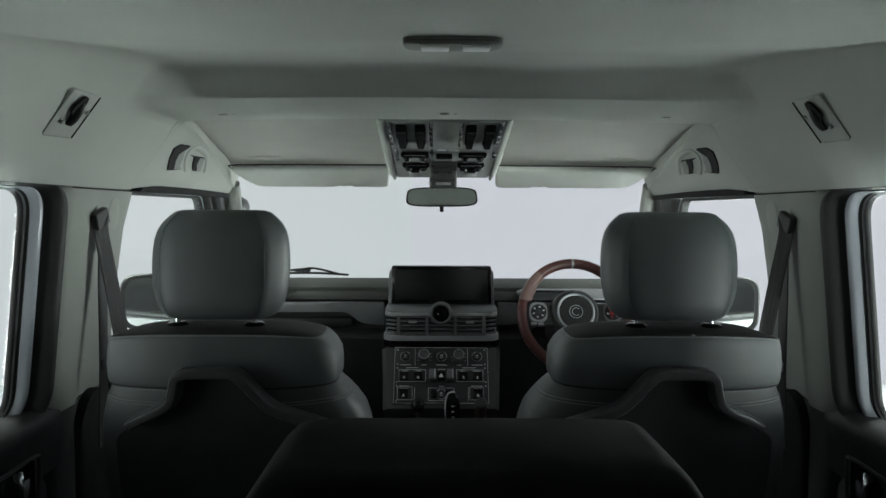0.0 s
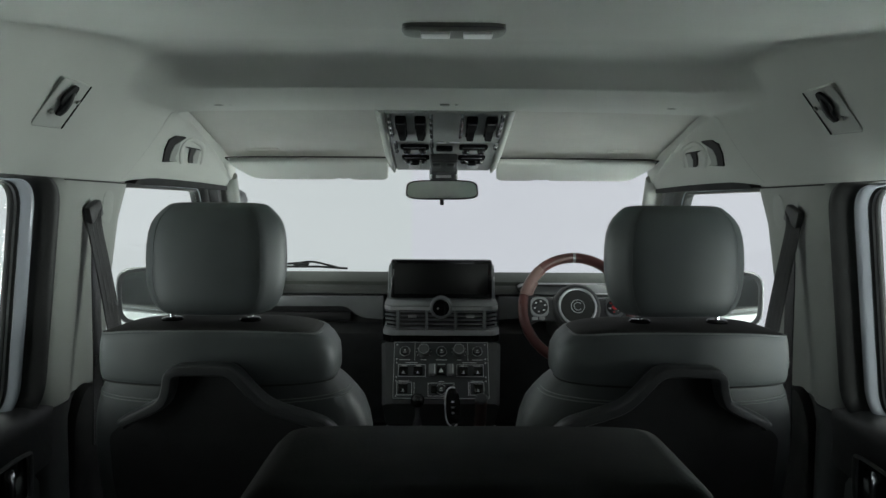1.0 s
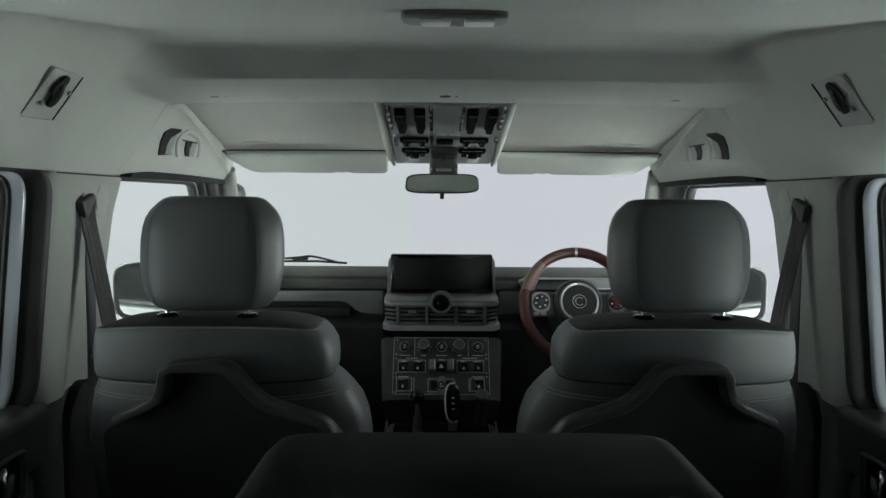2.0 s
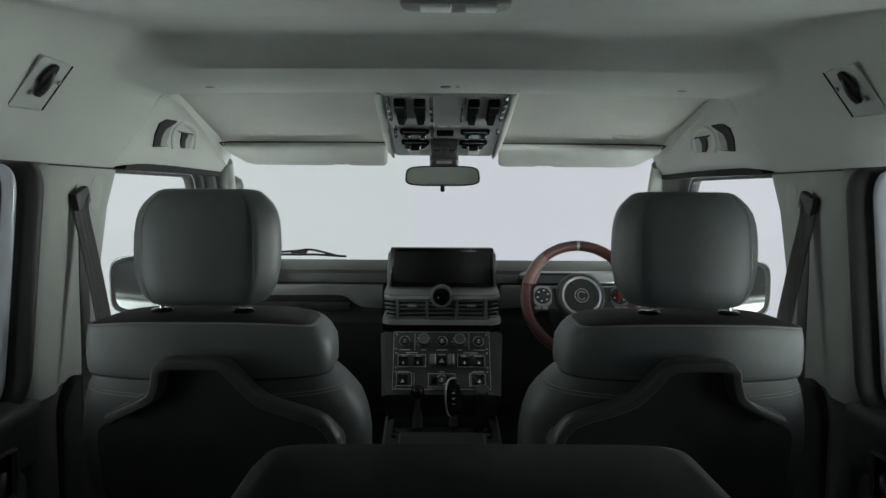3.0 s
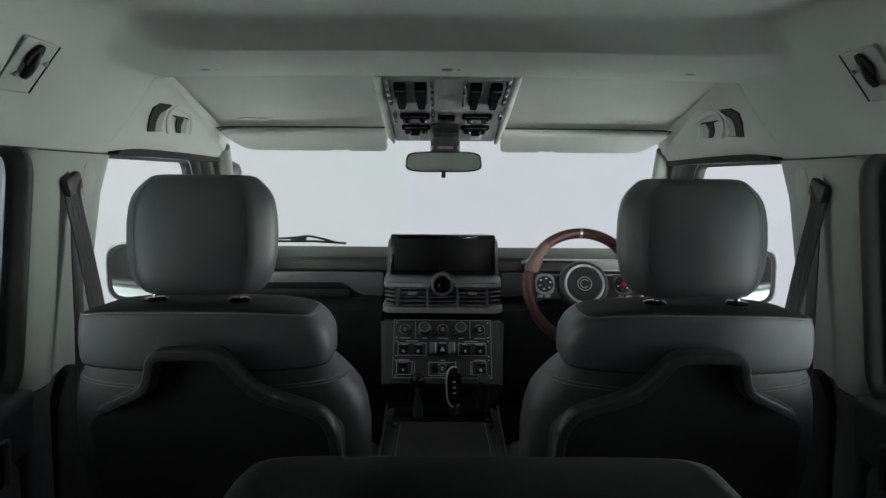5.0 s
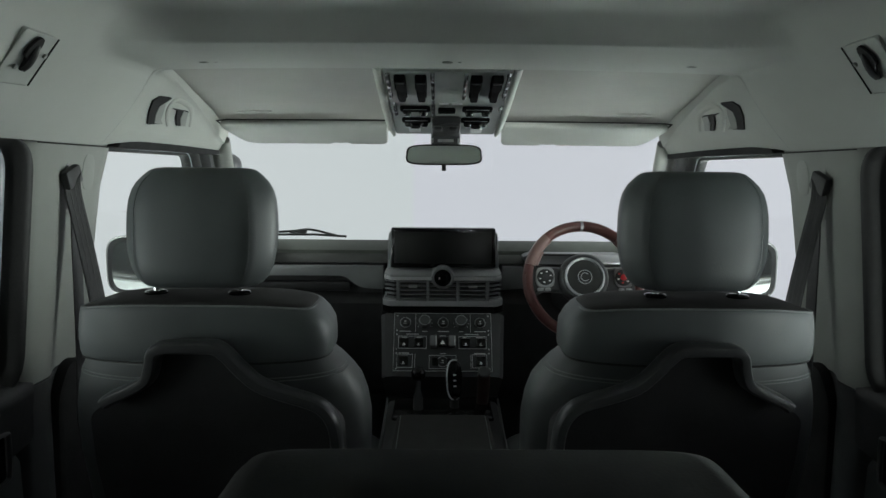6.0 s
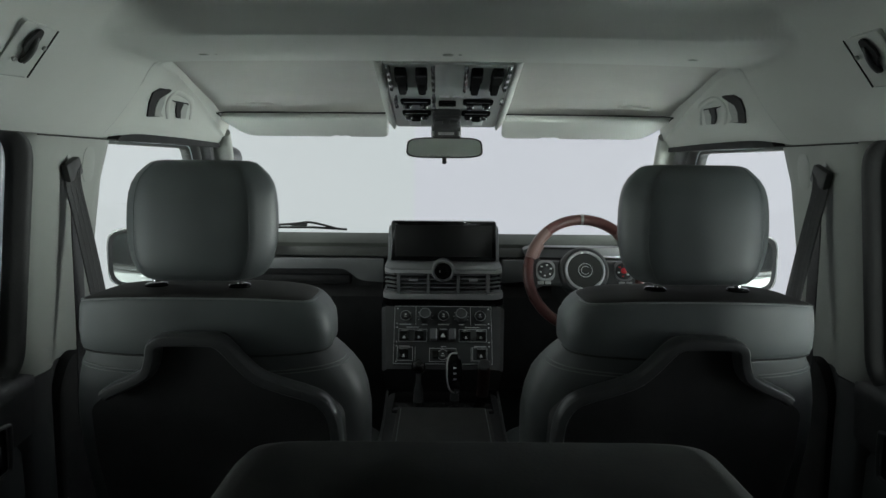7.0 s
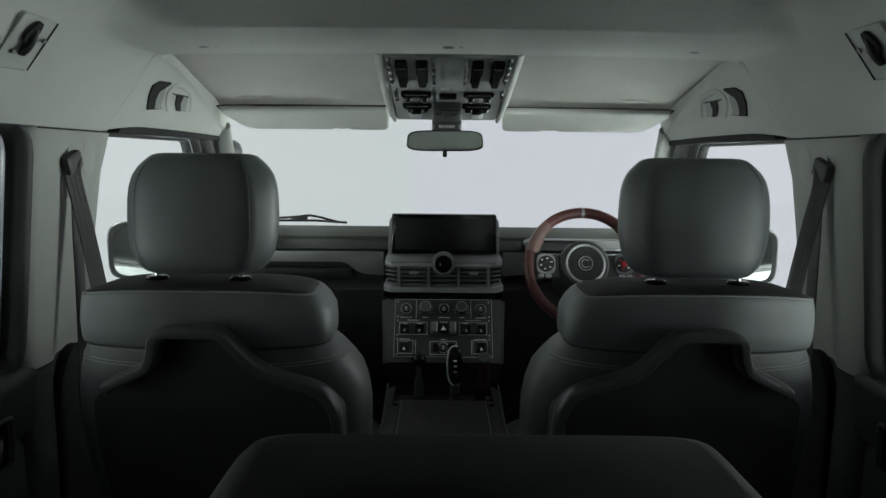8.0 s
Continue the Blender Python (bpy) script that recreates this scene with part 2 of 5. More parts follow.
def lerp(table, x):
    if x <= table[0][0]:
        return table[0][1]
    for (a, va), (b, vb) in zip(table, table[1:]):
        if x <= b:
            return va + (vb - va) * (x - a) / (b - a)
    return table[-1][1]


def soft(table, x, w):
    return sum(lerp(table, x + w * k) for k in (-1, -0.5, 0, 0.5, 1)) / 5


SIDES = (-1, 1)


# ---- studio ----
bm = bmesh.new()
box(bm, (0, 0, -0.05), (60, 60, 0.1))
single("ground", bm, M_GROUND, "seamless white painted studio floor", "floor", kind="structure")


def backdrop(name, pts, material, label):
    b = bmesh.new()
    # the foot glows over the floor too, which hides the seam
    sweep_up = [(0.50, 0.012), (0.80, 0.016), (0.90, 0.10), (0.955, 0.35), (0.985, 0.85), (1.0, 1.6), (1.0, 9.0)]
    for (xa, ya), (xb, yb) in zip(pts, pts[1:]):
        for (ka, za), (kb, zb) in zip(sweep_up, sweep_up[1:]):
            b.faces.new([b.verts.new(p) for p in ((xa * ka, ya * ka, za), (xb * ka, yb * ka, za), (xb * kb, yb * kb, zb), (xa * kb, ya * kb, zb))])
    bmesh.ops.remove_doubles(b, verts=b.verts, dist=0.001)
    single(name, b, material, label, "backdrop", kind="structure", sharp=80)


backdrop("backdrop_1", [(-0.55, 14), (-4, 13.6), (-9, 11), (-12, 6), (-12, -6), (-9, -11), (0, -12)], M_WALL_A, "self-glowing cool white studio wall")
backdrop("backdrop_2", [(-0.55, 14), (4, 13.6), (9, 11), (12, 6), (12, -6), (9, -11), (0, -12)], M_WALL_B, "self-glowing faintly violet studio wall")


# ---- cabin shell ----
def side_x(z):
    """Inner face of the cabin's side, leaning in towards the roof."""
    return 0.662 + (1.756 - z) * 0.105 if z > 1.30 else 0.71


def place_side(s):
    def place(y, z, w):
        return Vector((s * (side_x(z) + w), y, z))
    return place


bm = bmesh.new()
box(bm, (0, -0.2, 0.38), (1.52, 3.1, 0.75))
single("floor", bm, M_CARPET, "black carpeted cabin floor", "floor", kind="structure")

CREST = [(-1.8, 1.905), (-0.7, 1.912), (-0.38, 1.916), (-0.2, 1.948), (-0.1, 1.966), (-0.02, 1.974), (0.03, 1.976), (0.052, 1.974), (0.064, 1.969), (0.073, 1.960), (0.080, 1.948), (0.085, 1.936), (0.088, 1.927), (0.0885, 1.9255), (0.13, 1.9145), (0.174, 1.9078), (0.24, 1.9045)]
# cross-sections of the roof, half of each: behind the beam, and at the beam
PROFILE = [(0.0, 0.0, 0.0), (0.12, 0.0, 0.0), (0.24, -0.001, -0.001), (0.32, -0.003, -0.002), (0.37, -0.005, -0.003), (0.4, -0.006, -0.004), (0.425, -0.008, -0.005), (0.445, -0.01, -0.006), (0.46, -0.013, -0.008), (0.472, -0.016, -0.01), (0.482, -0.02, -0.013), (0.49, -0.024, -0.016), (0.497, -0.029, -0.019), (0.504, -0.037, -0.023), (0.51, -0.048, -0.027), (0.516, -0.061, -0.032), (0.522, -0.075, -0.038), (0.53, -0.091, -0.048), (0.54, -0.11, -0.065), (0.55, -0.126, -0.083), (0.56, -0.141, -0.1), (0.575, -0.162, -0.126), (0.6, -0.188, -0.161), (0.63, -0.21, -0.198), (0.655, -0.226, -0.226)]


def liner_ring(y):
    """Half a cross-section of the headliner: the dished roof ends at a beam that curves back at its ends."""
    zr = 1.984
    f = min(1, max(0, (y + 0.12) / 0.24))
    f = f * f * (3 - 2 * f)
    side = []
    for x, rear_dz, beam_dz in PROFILE:
        zc = soft(CREST, y + 0.11 * (min(x, 0.545) / 0.53) ** 12, 0.0005)
        z = zr + rear_dz + (beam_dz - rear_dz) * f
        k = 0.005 * (x / 0.5) ** 2 + 0.007 * (min(x, 0.545) / 0.52) ** 10 * (1 - f)
        z = -0.004 * math.log(math.exp((1.9 - z) / 0.004) + math.exp((1.9 - zc + k) / 0.004)) + 1.9
        side.append((x, z))
    side[-1] = (0.658, 1.757)
    return side


def loft_liner(b, ys, ring):
    rings = []
    for y in ys:
        half = ring(y)
        full = [(-x, z) for x, z in reversed(half[1:])] + half
        rings.append([Vector((x, y, z)) for x, z in full])
    rows = loft(b, rings, closed=False)
    return rows


bm = bmesh.new()
ys = [-1.8, -1.5, -1.2, -0.9, -0.7, -0.5, -0.38, -0.3, -0.24] + [-0.2 + 0.008 * i for i in range(31)] + [0.05, 0.056, 0.062, 0.068, 0.074, 0.080, 0.084, 0.088, 0.0888, 0.092, 0.10, 0.11] + [0.13, 0.15, 0.17, 0.19, 0.21] + [0.232]
loft_liner(bm, ys, liner_ring)
ret = bmesh.ops.extrude_edge_only(bm, edges=[e for e in bm.edges if e.is_boundary and all(abs(v.co.y - 0.232) < 1e-4 and abs(v.co.x) < 0.53 for v in e.verts)])
for g in ret["geom"]:
    if isinstance(g, bmesh.types.BMVert):
        g.co += Vector((0, 0.006, 0.03))
CEILING_BM = bm

# side rails of the front roof, from the cross beam to the windscreen pillars
EDGE = [(0.233, 0.470, 1.9020), (0.2345, 0.492, 1.9012), (0.238, 0.511, 1.9002), (0.244, 0.526, 1.8988), (0.252, 0.536, 1.8970), (0.264, 0.543, 1.8945), (0.282, 0.546, 1.8910), (0.31, 0.547, 1.886), (0.35, 0.549, 1.879), (0.40, 0.553, 1.871), (0.50, 0.566, 1.857), (0.60, 0.582, 1.841), (0.70, 0.600, 1.827), (0.80, 0.620, 1.812), (0.90, 0.634, 1.790), (0.96, 0.640, 1.776)]
RAIL = {}
for s in SIDES:
    rings = []
    for y, xe, ze in EDGE:
        yy = max(y, 0.232)
        span = [i / 20 for i in range(21)]
        xb, zb = 0.658 + max(0, yy - 0.75) * 0.03, 1.757 + 0.010 * min(1, (yy - 0.232) / 0.10)
        main = liner_ring(0.232)
        bend = min(1, (yy - 0.232) / 0.20)
        bend = bend * bend * (3 - 2 * bend)
        mid = []
        for k in span:
            x = xe + 0.006 + (xb - xe - 0.006) * k
            fall = (lerp(main, 0.549) - lerp(main, 0.549 + 0.109 * k)) / (lerp(main, 0.549) - 1.757)
            z = ze + (zb - ze) * fall
            mid.append((x, z * bend + lerp(main, x) * (1 - bend) if k < 1 else zb))
        ze = mid[0][1]
        up = [(xe - 0.006, ze + 0.055), (xe, ze + 0.004)]
        RAIL[yy] = mid
        rings.append([Vector((s * x, yy, z)) for x, z in up + mid])
    loft(CEILING_BM, rings, closed=False)
bm2 = bmesh.new()

# recessed front panel above the sun visors
rows = []
for y in [0.225, 0.25, 0.27, 0.3, 0.35, 0.4, 0.45, 0.5, 0.55, 0.6, 0.7, 0.76, 0.80, 0.84, 0.88, 0.93, 0.955]:
    z = lerp([(0.22, 1.934), (0.30, 1.926), (0.5, 1.903), (0.74, 1.871), (0.84, 1.857), (0.955, 1.830)], y)
    sag = lerp([(0.22, 0.004), (0.35, 0.008), (0.5, 0.014), (0.65, 0.016), (0.74, 0.008), (0.955, 0.006)], y)
    rim_z = lerp([(e[0], e[2]) for e in EDGE], y) + 0.012
    pull = min(1, max(0, (y - 0.232) / 0.06)) * (1 - min(1, max(0, (y - 0.46) / 0.22)))
    row = []
    for x in [0.66, 0.58, 0.56, 0.54, 0.52, 0.50, 0.48, 0.45, 0.40, 0.28, 0.15, 0.0]:
        t = min(1, max(0, (x - 0.42) / 0.13))
        zx = z - sag * (x / 0.62) ** 2
        row.append((x, zx + (min(zx, rim_z) - zx) * t * t * pull * 0.55))
    rows.append([Vector((-x, y, q)) for x, q in row] + [Vector((x, y, q)) for x, q in reversed(row[:-1])])
loft(bm2, rows, closed=False)
single("ceiling_front", bm2, M_FRONTLINER, "warm grey cloth headliner panel above the sun visors", "headliner", kind="structure", sharp=50)
single("ceiling", CEILING_BM, M_LINER, "pale grey cloth headliner with a moulded cross beam", "headliner", kind="structure", sharp=50)

bm = bmesh.new()
box(bm, (0, -0.45, 2.015), (1.40, 2.85, 0.05), 0.015)
for s in SIDES:
    box(bm, (s * 0.735, -0.40, 1.892), (0.13, 2.75, 0.26), 0.01)
box(bm, (0, 0.975, 1.935), (1.34, 0.04, 0.20))
single("roof", bm, M_BODY, "grey painted outer roof skin", "roof", kind="structure")

# closes the rear out of view; dark so that little light bounces forward
bm = bmesh.new()
box(bm, (0, -1.80, 1.33), (1.54, 0.08, 1.26))
single("wall_rear", bm, M_TAIL, "unseen tail end of the cabin, kept dark to cut bounced light", "wall", kind="structure")
bm = bmesh.new()
box(bm, (0, 1.32, 1.07), (1.54, 0.08, 0.75), 0.01)
box(bm, (0, 1.42, 1.40), (1.54, 0.24, 0.06), 0.01)
single("wall_front", bm, M_BLACK, "black bulkhead and cowl below the windscreen", "bulkhead", kind="structure")


# ---- body sides: pillars, doors, windows ----
REAR_OPEN = [(-0.62, 1.352), (-0.62, 1.757), (0.028, 1.757), (0.028, 1.352)]
FRONT_OPEN = [(0.270, 1.352), (0.310, 1.767), (0.86, 1.767), (1.20, 1.352)]


def outline_ring(pts, r, inset, k=8, kz=1.0):
    c = sum((Vector(p) for p in pts), Vector((0, 0))) / len(pts)
    q = []
    n = len(pts)
    for i, p in enumerate(pts):
        p = Vector(p)
        a = (p - Vector(pts[i - 1])).normalized()
        b = (Vector(pts[(i + 1) % n]) - p).normalized()
        na, nb = Vector((a.y, -a.x)), Vector((b.y, -b.x))
        if na.dot(c - p) < 0:
            na = -na
        if nb.dot(c - p) < 0:
            nb = -nb
        mid = (na + nb)
        mid = mid / max(0.2, mid.dot(na))
        q.append(p + Vector((mid.x, mid.y * kz)) * inset)
    return rounded(q, max(0.01, r - inset * kz), k)


def band(b, place, pts, r, i0, i1, w0, w1, bulge=0.006, kz=1.0, deep=0.02):
    """A ring of trim round an opening, from inset i0 to i1 and depth w0 to w1."""
    rings = []
    for k in range(7):
        t = k / 6
        i, w = i0 + (i1 - i0) * t, w0 + (w1 - w0) * t
        rings.append([place(p.x, p.y, w - bulge * math.sin(math.pi * t)) for p in outline_ring(pts, r, i, 8, kz)])
    back = [place(p.x, p.y, max(w0, w1) + deep) for p in outline_ring(pts, r, i1, 8, kz)]
    back0 = [place(p.x, p.y, max(w0, w1) + deep) for p in outline_ring(pts, r, i0, 8, kz)]
    rings = [back0] + rings + [back]
    rows = [[b.verts.new(p) for p in ring] for ring in rings]
    n = len(rows[0])
    for ra, rb in zip(rows, rows[1:] + rows[:1]):
        for i in range(n):
            j = (i + 1) % n
            b.faces.new((ra[i], ra[j], rb[j], rb[i]))


def fill(b, place, pts, r, inset, w, depth=0.005, kz=1.0):
    o = outline_ring(pts, r, inset, 8, kz)
    loft(b, [[place(p.x, p.y, w) for p in o], [place(p.x, p.y, w + depth) for p in o]])


num = 0
for s in SIDES:
    num += 1
    place = place_side(s)
    # lower body wall with thickness, closed from the floor to the belt line
    b = bmesh.new()
    box(b, (s * 0.775, -0.25, 1.05), (0.05, 3.1, 0.60))
    box(b, (s * 0.775, -1.22, 1.55), (0.09, 1.18, 0.45))
    box(b, (s * 0.755, 0.185, 1.55), (0.03, 0.15, 0.45))
    single("wall_left" if s < 0 else "wall_right", b, M_BODY, "grey painted outer body side", "body side", kind="structure")

    # rear quarter lining behind the rear door, out of view and dark to cut bounce
    b = bmesh.new()
    rings = []
    for y in (-1.78, -1.4, -1.0, -0.62):
        rings.append([place(y, z, 0.0) for z in (0.75, 1.0, 1.3, 1.5, 1.65, 1.757)] + [place(y, z, 0.03) for z in (1.757, 1.5, 1.3, 0.75)])
    loft(b, rings)
    single("trim_quarter", b, M_TAIL, "unseen rear quarter lining, kept dark to cut bounced light", "trim panel", kind="structure")

    # centre pillar trim: pale rounded upper part, black lower part
    def pillar_part(zs):
        bb = bmesh.new()
        rings = []
        for z in zs:
            y1 = lerp([(1.352, 0.283), (1.56, 0.286), (1.68, 0.298), (1.754, 0.325)], z)
            y0 = 0.024
            d = lerp([(1.30, 0.014), (1.5, 0.006), (1.754, 0.0)], z)
            sec = [(y0, 0.055), (y0, 0.02), (y0 + 0.01, 0.008), (y0 + 0.03, 0.002), (y0 + 0.065, 0.0), (y0 + 0.085, 0.001), (y0 + 0.105, 0.004 + d * 0.4), (y0 + 0.125, 0.009 + d * 0.8), (y0 + 0.145, 0.012 + d), (0.19, 0.012 + d), (y1 - 0.04, 0.012 + d), (y1 - 0.015, 0.016), (y1 - 0.003, 0.028), (y1, 0.06)]
            rings.append([place(y, z, w) for y, w in sec])
        loft(bb, rings)
        return bb
    pillar = single("trim_pillar", pillar_part((1.345, 1.40, 1.45, 1.55, 1.62, 1.68, 1.72, 1.74, 1.754, 1.776)), M_TRIM, "pale grey moulded centre pillar trim", "pillar trim", kind="structure", sharp=50)
    single("trim_pillar_lower", pillar_part((0.76, 1.0, 1.2, 1.30, 1.342)), M_SATIN, "black lower centre pillar trim", "pillar trim", kind="structure", sharp=50)
    # belt height guide: two flush thumb-shaped patches, darker in place of recess shade
    b = bmesh.new()
    for yy, zz, a, h in ((0.150, 1.690, 0.018, 0.034), (0.228, 1.706, 0.022, 0.034)):
        rings = []
        for k, dw in ((1.0, 0.004), (1.0, -0.0006), (0.93, -0.0010)):
            ring = []
            for u, v in sup(20, a, h, 2.6):
                y, z = yy + u * k, zz + v * k
                d = (1.754 - z) * 0.0236
                ring.append(place(y, z, dw + lerp([(0.109, 0.001), (0.129, 0.004 + 0.4 * d), (0.149, 0.009 + 0.8 * d), (0.169, 0.012 + d)], y)))
            rings.append(ring)
        loft(b, rings)
    part("belt_guide", b, M_LAMPBODY, pillar, "flush darker patches drawn as the shaded recesses of the belt guide")
    # rounded matt black slab on the lower pillar
    b = bmesh.new()
    o = rounded([(0.135, 0.90), (0.275, 0.90), (0.275, 1.28), (0.240, 1.345), (0.185, 1.355), (0.145, 1.29)], [0.01, 0.01, 0.06, 0.05, 0.04, 0.06], 5)
    slab(b, o, lambda u, v, w: place(u, v, 0.002 + w), 0.05, 0.014, 0.016)
    part("pillar_slab", b, M_REAR, pillar, "matt black rounded slab on the lower pillar")
    # thin parting line under the headliner
    b = bmesh.new()
    sweep(b, [Vector((s * 0.655, y, 1.7545)) for y in (0.025, 0.12, 0.22, 0.33)], disc(0.0012, 6))
    single("trim_gap", b, M_GAPSHADE, "dark shut line between headliner and pillar trim", "shut line", kind="structure")

    # black header strip over the front door glass
    b = bmesh.new()
    o = rounded([(0.290, 1.754), (0.318, 1.770), (0.57, 1.773), (0.93, 1.768), (0.93, 1.755), (0.60, 1.756)], [0.001, 0.008, 0.05, 0.002, 0.002, 0.05], 3)
    slab(b, o, lambda u, v, w: Vector((s * (0.6525 + w), u, v)), 0.03, 0.002, 0.002)
    single("trim_header", b, M_REAR, "black header strip over the front door window", "door trim", kind="structure")

    # windows
    for pts, r, wname, label in ((REAR_OPEN, 0.055, "window", "rear door window with black seals and a grey frame"), (FRONT_OPEN, 0.035, "window", "front door window with black seals")):
        rear = pts is REAR_OPEN
        win = thing(wname + "_%d" % (num * 2 - (1 if rear else 0)), label, "window", (s * 0.70, -0.36 if rear else 0.7, 1.352), kind="structure")
        if rear:
            rows = [("opening_seal", M_RUBBER, -0.008, 0.020, 0.004, 0.030, 0.010, "black rubber door seal"), ("window_frame", M_FRAME, 0.020, 0.046, 0.032, 0.038, 0.008, "glossy grey painted door frame"), ("glass_seal", M_RUBBER, 0.045, 0.051, 0.041, 0.044, 0.003, ""), ("inner_trim", M_SILVER, 0.051, 0.055, 0.044, 0.046, 0.003, "thin pale metal strip"), ("inner_seal", M_RUBBER, 0.055, 0.061, 0.045, 0.048, 0.003, "")]
        else:
            rows = [("opening_seal", M_RUBBER, -0.010, 0.008, 0.034, 0.050, 0.004, "black rubber door seal"), ("window_frame", M_FRAME, 0.008, 0.0105, 0.052, 0.054, 0.001, "thin grey painted door frame"), ("glass_seal", M_RUBBER, 0.0105, 0.017, 0.054, 0.058, 0.002, "")]
        for pname, material, i0, i1, w0, w1, bulge, plabel in rows:
            b = bmesh.new()
            band(b, place, pts, r, i0, i1, w0, w1, bulge, 0.16 if rear else 1.0, 0.004 if rear and i0 > 0.04 else 0.02)
            part(pname, b, material, win, plabel)
        b = bmesh.new()
        fill(b, place, pts, r, 0.058 if rear else 0.018, 0.052 if rear else 0.060, 0.005, 0.16 if rear else 1.0)
        pane = part("pane", b, M_GLASS, win, "clear glass pane")
        pane.visible_shadow = False

# windscreen
W_TOP, W_BOT = (0.95, 1.825), (1.29, 1.47)


def screen_place(u, v, w):
    y = W_BOT[0] + (W_TOP[0] - W_BOT[0]) * v
    z = W_BOT[1] + (W_TOP[1] - W_BOT[1]) * v
    return Vector((u, y + w * 0.69 + 0.02 * (1 - (u / 0.7) ** 2), z + w * 0.72))


wind = thing("window_5", "wide upright windscreen in a pale frame", "windscreen", (0, 1.29, 1.47), kind="structure")
b = bmesh.new()
rings = []
for v in (-0.05, 0.25, 0.5, 0.75, 1.05):
    h = 0.75 - 0.09 * v
    rings.append([screen_place(h * k, v, 0) for k in (-1, -0.5, 0, 0.5, 1)] + [screen_place(h * k, v, 0.006) for k in (1, 0.5, 0, -0.5, -1)])
loft(b, rings)
part("pane", b, M_GLASS, wind, "clear glass pane").visible_shadow = False
for s in SIDES:
    b = bmesh.new()
    path = [Vector((s * 0.655, 0.93, 1.80)), Vector((s * 0.668, 1.0, 1.735)), Vector((s * 0.695, 1.13, 1.61)), Vector((s * 0.72, 1.24, 1.50)), Vector((s * 0.735, 1.31, 1.43))]
    sec = [(0.017 * x, 0.032 * y) for x, y in sup(16, 1, 1, 3)]
    sweep(b, path, sec, up=Vector((s, 0.1, 0)))
    part("pillar", b, M_TRIM, wind, "pale grey windscreen pillar trim")
    # dark outer pillar between windscreen and door glass
    b = bmesh.new()
    path = [p + Vector((s * 0.045, -0.03, -0.02)) for p in path]
    sweep(b, path, [(0.022 * x, 0.03 * y) for x, y in sup(14, 1, 1, 3)], up=Vector((s, 0.1, 0)))
    part("pillar_outer", b, M_SATIN, wind, "dark outer windscreen pillar")


# ---- doors' inner panels ----
def door_panel(s, y0, y1, name, label):
    d = thing(name, label, "door panel", (s * 0.72, (y0 + y1) / 2, 0.755), kind="structure")
    place = place_side(s)
    b = bmesh.new()
    sec = [(1.242, 0.04), (1.242, 0.004), (1.246, -0.008), (1.256, -0.012), (1.30, -0.013), (1.332, -0.014), (1.350, -0.010), (1.359, 0.0), (1.364, 0.014), (1.366, 0.04)]
    low = [(0.757, 0.04), (0.757, 0.016), (1.0, 0.012), (1.15, 0.008), (1.22, 0.010), (1.2415, 0.018), (1.2415, 0.04)]
    rings = []
    n = 10
    for i in range(n + 1):
        y = y0 + (y1 - y0) * i / n
        e = 0.012 if i in (0, n) else 0.0
        rings.append([place(y, z, w + e) for z, w in sec])
    loft(b, rings)
    part("panel", b, M_BLACK, d, "black moulded door lining", sharp=40)
    b = bmesh.new()
    loft(b, [[place(y, z, w) for z, w in low] for y in (y0, y0 + 0.004, y1 - 0.03, y1 - 0.026)])
    part("lower_panel", b, M_LEATHER2, d, "dark grey leather lower lining", sharp=40)
    return d


for s in SIDES:
    d = door_panel(s, -0.83, 0.058, "door_1" if s < 0 else "door_2", "black rear door lining with a chrome pull handle")
    b = bmesh.new()
    box(b, (s * 0.700, -0.110, 1.262), (0.02, 0.13, 0.075), 0.008)
    bez = part("handle_bezel", b, M_GLOSS, d, "black handle recess")
    b = bmesh.new()
    path = curve_pts([(s * 0.688, -0.170, 1.226), (s * 0.686, -0.170, 1.292), (s * 0.686, -0.115, 1.301), (s * 0.686, -0.055, 1.302), (s * 0.686, -0.046, 1.290), (s * 0.688, -0.046, 1.236), (s * 0.688, -0.058, 1.225), (s * 0.688, -0.11, 1.222)], 5, True)
    sweep(b, path, disc(0.0035, 8), closed=True, up=Vector((s, 0, 0)))
    part("bezel_ring", b, M_SATIN, bez, "satin frame of the recess")
    b = bmesh.new()
    path = curve_pts([(s * 0.684, -0.108, 1.293), (s * 0.674, -0.122, 1.284), (s * 0.670, -0.126, 1.258), (s * 0.672, -0.128, 1.236), (s * 0.684, -0.140, 1.224)], 6)
    sweep(b, path, [(0.003 * x, 0.0075 * y) for x, y in sup(10, 1, 1, 3)], up=Vector((s, 0, 0)))
    part("pull_handle", b, M_CHROME, d, "chrome pull handle")
    door_panel(s, 0.30, 1.22, "door_3" if s < 0 else "door_4", "black front door lining")


